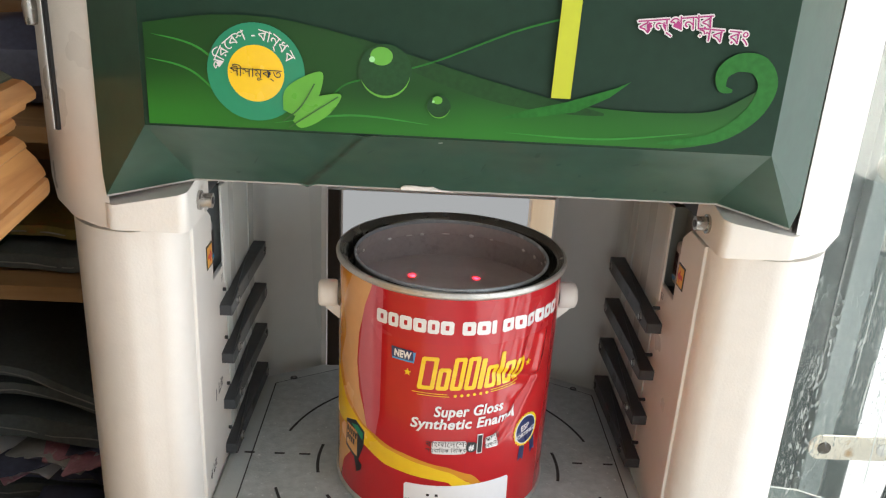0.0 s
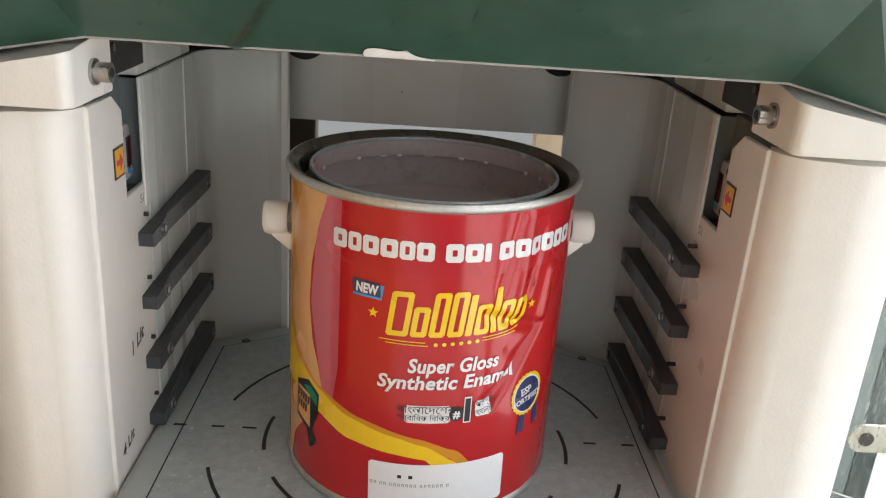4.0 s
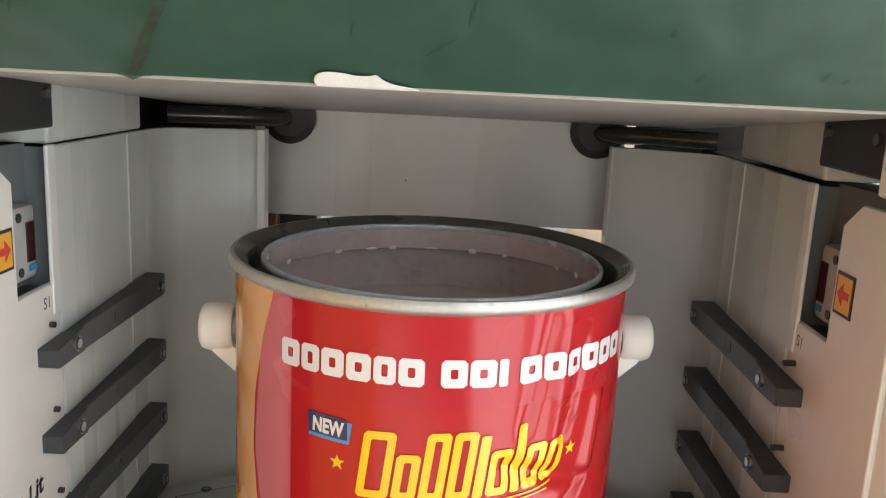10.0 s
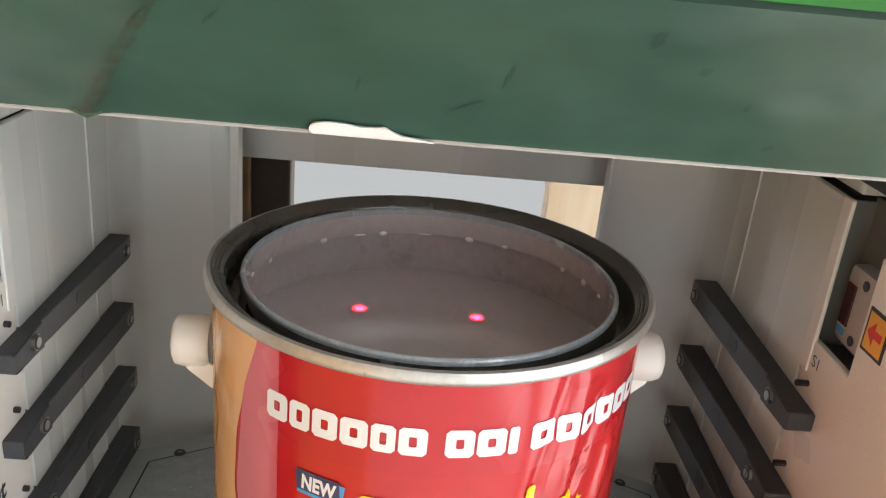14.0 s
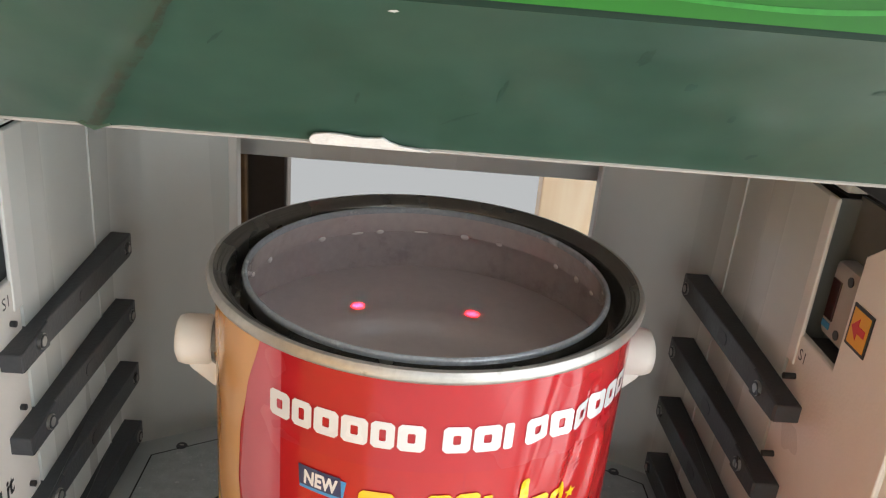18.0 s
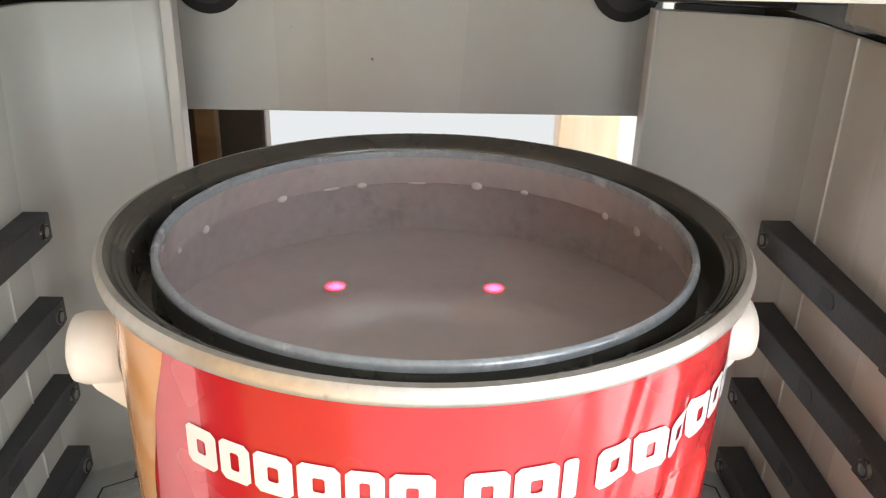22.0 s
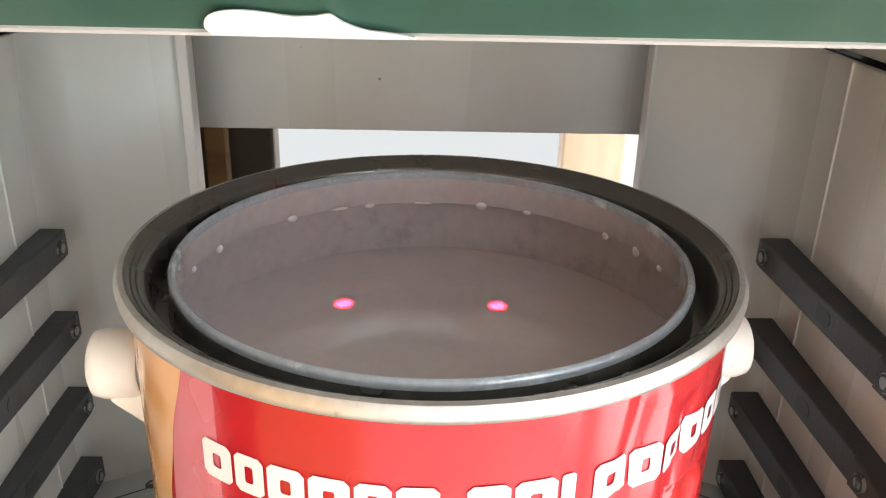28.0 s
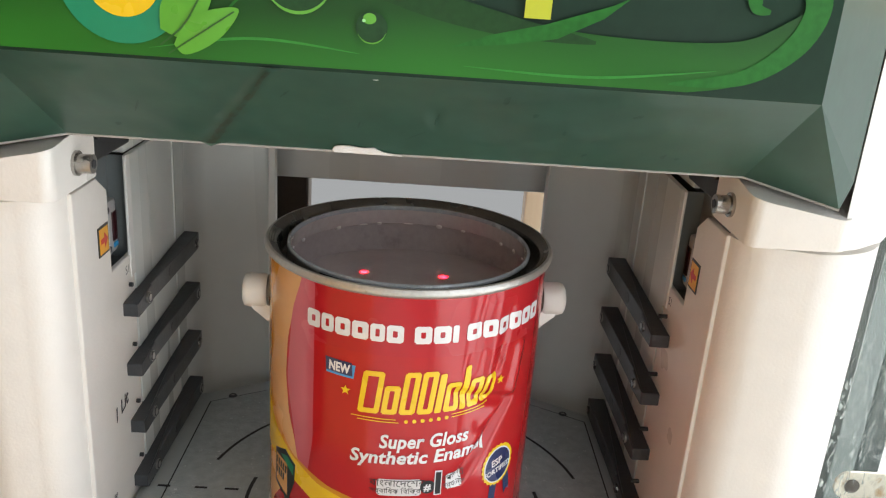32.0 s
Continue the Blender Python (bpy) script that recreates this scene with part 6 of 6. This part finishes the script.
tagged(part("low_panel", box(0.300, 0.503, 1.17, 1.198, FLOOR, -0.178, 0.002), M_slate), "grey low panel against the brown wall", "panel", kind="structure")
shutter = thing("grey_shutter", "grey green ribbed steel shutter beyond the glass", "shutter", (0.507, 1.20, FLOOR), kind="structure")
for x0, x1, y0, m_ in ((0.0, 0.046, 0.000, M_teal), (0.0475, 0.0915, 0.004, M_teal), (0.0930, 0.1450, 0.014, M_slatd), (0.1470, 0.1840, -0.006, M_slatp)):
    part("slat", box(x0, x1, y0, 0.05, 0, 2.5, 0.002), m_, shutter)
hook = thing("wire_loop", "thin black wire loop hanging on the shutter", "wire", (0.485, 1.150, -0.330))
part("loop", tube([(0.024 * math.cos(a), 0.004 * math.sin(2 * a), 0.026 * math.sin(a)) for a in [2 * math.pi * i / 20 for i in range(21)]] + [(0.05, 0.0, 0.03), (0.09, 0.01, 0.035)], 0.0018, 6), M_black, hook, "", True)
clamp = thing("wire_hook", "bent dark wire on the shutter", "wire", (0.545, 1.192, -0.155))
part("bent_wire", tube([(-0.02, 0, 0.004), (0.01, -0.012, 0.014), (0.05, -0.012, 0.016), (0.056, -0.008, 0.008), (0.03, -0.010, -0.004), (-0.005, -0.004, -0.014), (-0.012, 0, -0.006)], 0.0022, 6), M_black, clamp, "", True)
# flat slanting shape in the shutter's grey green
tagged(part("leaning_sheet", prism([(0.496, -0.270), (0.540, -0.274), (0.600, -0.292), (0.680, -0.56), (0.612, -0.56), (0.566, -0.440), (0.522, -0.345)], 1.000, 1.004, "y"), M_teal), "grey green flat shape low beyond the glass", "sheet")
# glow that stands in for the lit white wall behind the dispenser
M_wallglow = bpy.data.materials.new("white_wall_glow")
M_wallglow.use_nodes = True
he = M_wallglow.node_tree.nodes.new("ShaderNodeEmission")
he.inputs[0].default_value, he.inputs[1].default_value = (0.96, 0.985, 1.0, 1), 0.32
M_wallglow.node_tree.links.new(he.outputs[0], M_wallglow.node_tree.nodes["Material Output"].inputs[0])
M_out = bpy.data.materials.new("bright_daylight")
M_out.use_nodes = True
on = M_out.node_tree.nodes
oe = on.new("ShaderNodeEmission")
on_n = on.new("ShaderNodeTexNoise")
on_n.inputs["Scale"].default_value = 0.9
on_r = on.new("ShaderNodeValToRGB")
on_r.color_ramp.elements[0].position, on_r.color_ramp.elements[1].position = 0.35, 0.62
on_r.color_ramp.elements[0].color, on_r.color_ramp.elements[1].color = (0.62, 0.63, 0.62, 1), (1.0, 0.985, 0.96, 1)
M_out.node_tree.links.new(on_n.outputs[0], on_r.inputs[0])
M_out.node_tree.links.new(on_r.outputs[0], oe.inputs[0])
oe.inputs[1].default_value = 0.65
M_out.node_tree.links.new(oe.outputs[0], on["Material Output"].inputs[0])
tagged(mesh("backdrop", [(-0.9, 2.6, -1.2), (0.6, 2.6, -1.2), (0.6, 2.6, 1.4), (-0.9, 2.6, 1.4)], [(0, 1, 2, 3)], M_wallglow), "glowing white sheet added for the bright wall behind the dispenser", "backdrop", kind="structure")
tagged(mesh("backdrop", [(1.5, 12, -1.5), (24, 12, -1.5), (24, 12, 1.3), (1.5, 12, 1.3)], [(0, 1, 2, 3)], M_out), "hazy bright street in the distance", "backdrop", kind="structure")
pole = thing("wrapped_pole", "black pole wrapped in clear plastic and cables outside", "pole", (0.840, 1.15, FLOOR))
part("shaft", lathe([(0.0001, 0), (0.062, 0), (0.062, 0.275), (0.058, 0.32), (0.046, 0.47), (0.042, 0.53), (0.040, 0.55), (0.0001, 0.55)], 28), M_tyre, pole, "", True)
part("foot_ring", lathe([(0.064, 0.0), (0.105, 0.0), (0.105, 0.255), (0.085, 0.268), (0.064, 0.272)], 32), M_rimw, pole, "pale grey foot ring", True)
wr = lathe([(0.03, 0.50), (0.052, 0.51), (0.066, 0.53), (0.056, 0.57), (0.050, 0.64), (0.040, 0.72), (0.030, 0.82), (0.016, 0.92), (0.0001, 0.93)], 40)
for v in wr.verts:
    v.co += Vector((noise.noise(v.co * 25), noise.noise(v.co * 25 + Vector((9, 0, 0))), 0)) * 0.014
part("plastic_wrap", wr, M_wrap, pole, "crumpled cloudy plastic wrap", True)
for k in range(3):
    part("cable", tube([(0.066 * math.cos(a), 0.066 * math.sin(a), 0.53 + 0.012 * k + 0.01 * math.sin(2 * a + k)) for a in [2 * math.pi * i / 24 for i in range(24)]], (0.0030, 0.0012, 0.0022)[k], 6), (M_black, M_stick, M_black)[k], pole, "", True)
tagged(part("grey_post", box(0.760, 0.800, 1.30, 1.33, FLOOR, -0.02, 0.003), M_teal), "thin grey post standing outside", "post")
tagged(part("paper_note", box(0.683, 0.7165, 1.252, 1.2535, -0.325, -0.2450), M_paper), "pale paper note beyond the glass", "note")
# crumpled blob on a made-up cord, modelled in place of a pale reflection
sack = lathe([(0.0001, 0), (0.030, 0.004), (0.044, 0.04), (0.042, 0.12), (0.030, 0.19), (0.012, 0.215), (0.0001, 0.22)], 36)
for v in sack.verts:
    v.co += Vector((noise.noise(v.co * 30), noise.noise(v.co * 30 + Vector((5, 0, 0))), 0.4 * noise.noise(v.co * 30 + Vector((0, 7, 0))))) * 0.010
tagged(part("plastic_sack", lay(sack, Matrix.Translation((0.800, 1.36, -0.117))), M_wrap, None, "", True), "pale crumpled blob added outside for a reflection in the glass", "sack")
part("sack_cord", tube([(0.0, 0, 0), (0.002, 0, 0.3), (0.0, 0, 0.7)], 0.0012, 6), M_wrap, bpy.data.objects["plastic_sack"]).location = (0.800, 1.36, 0.1)
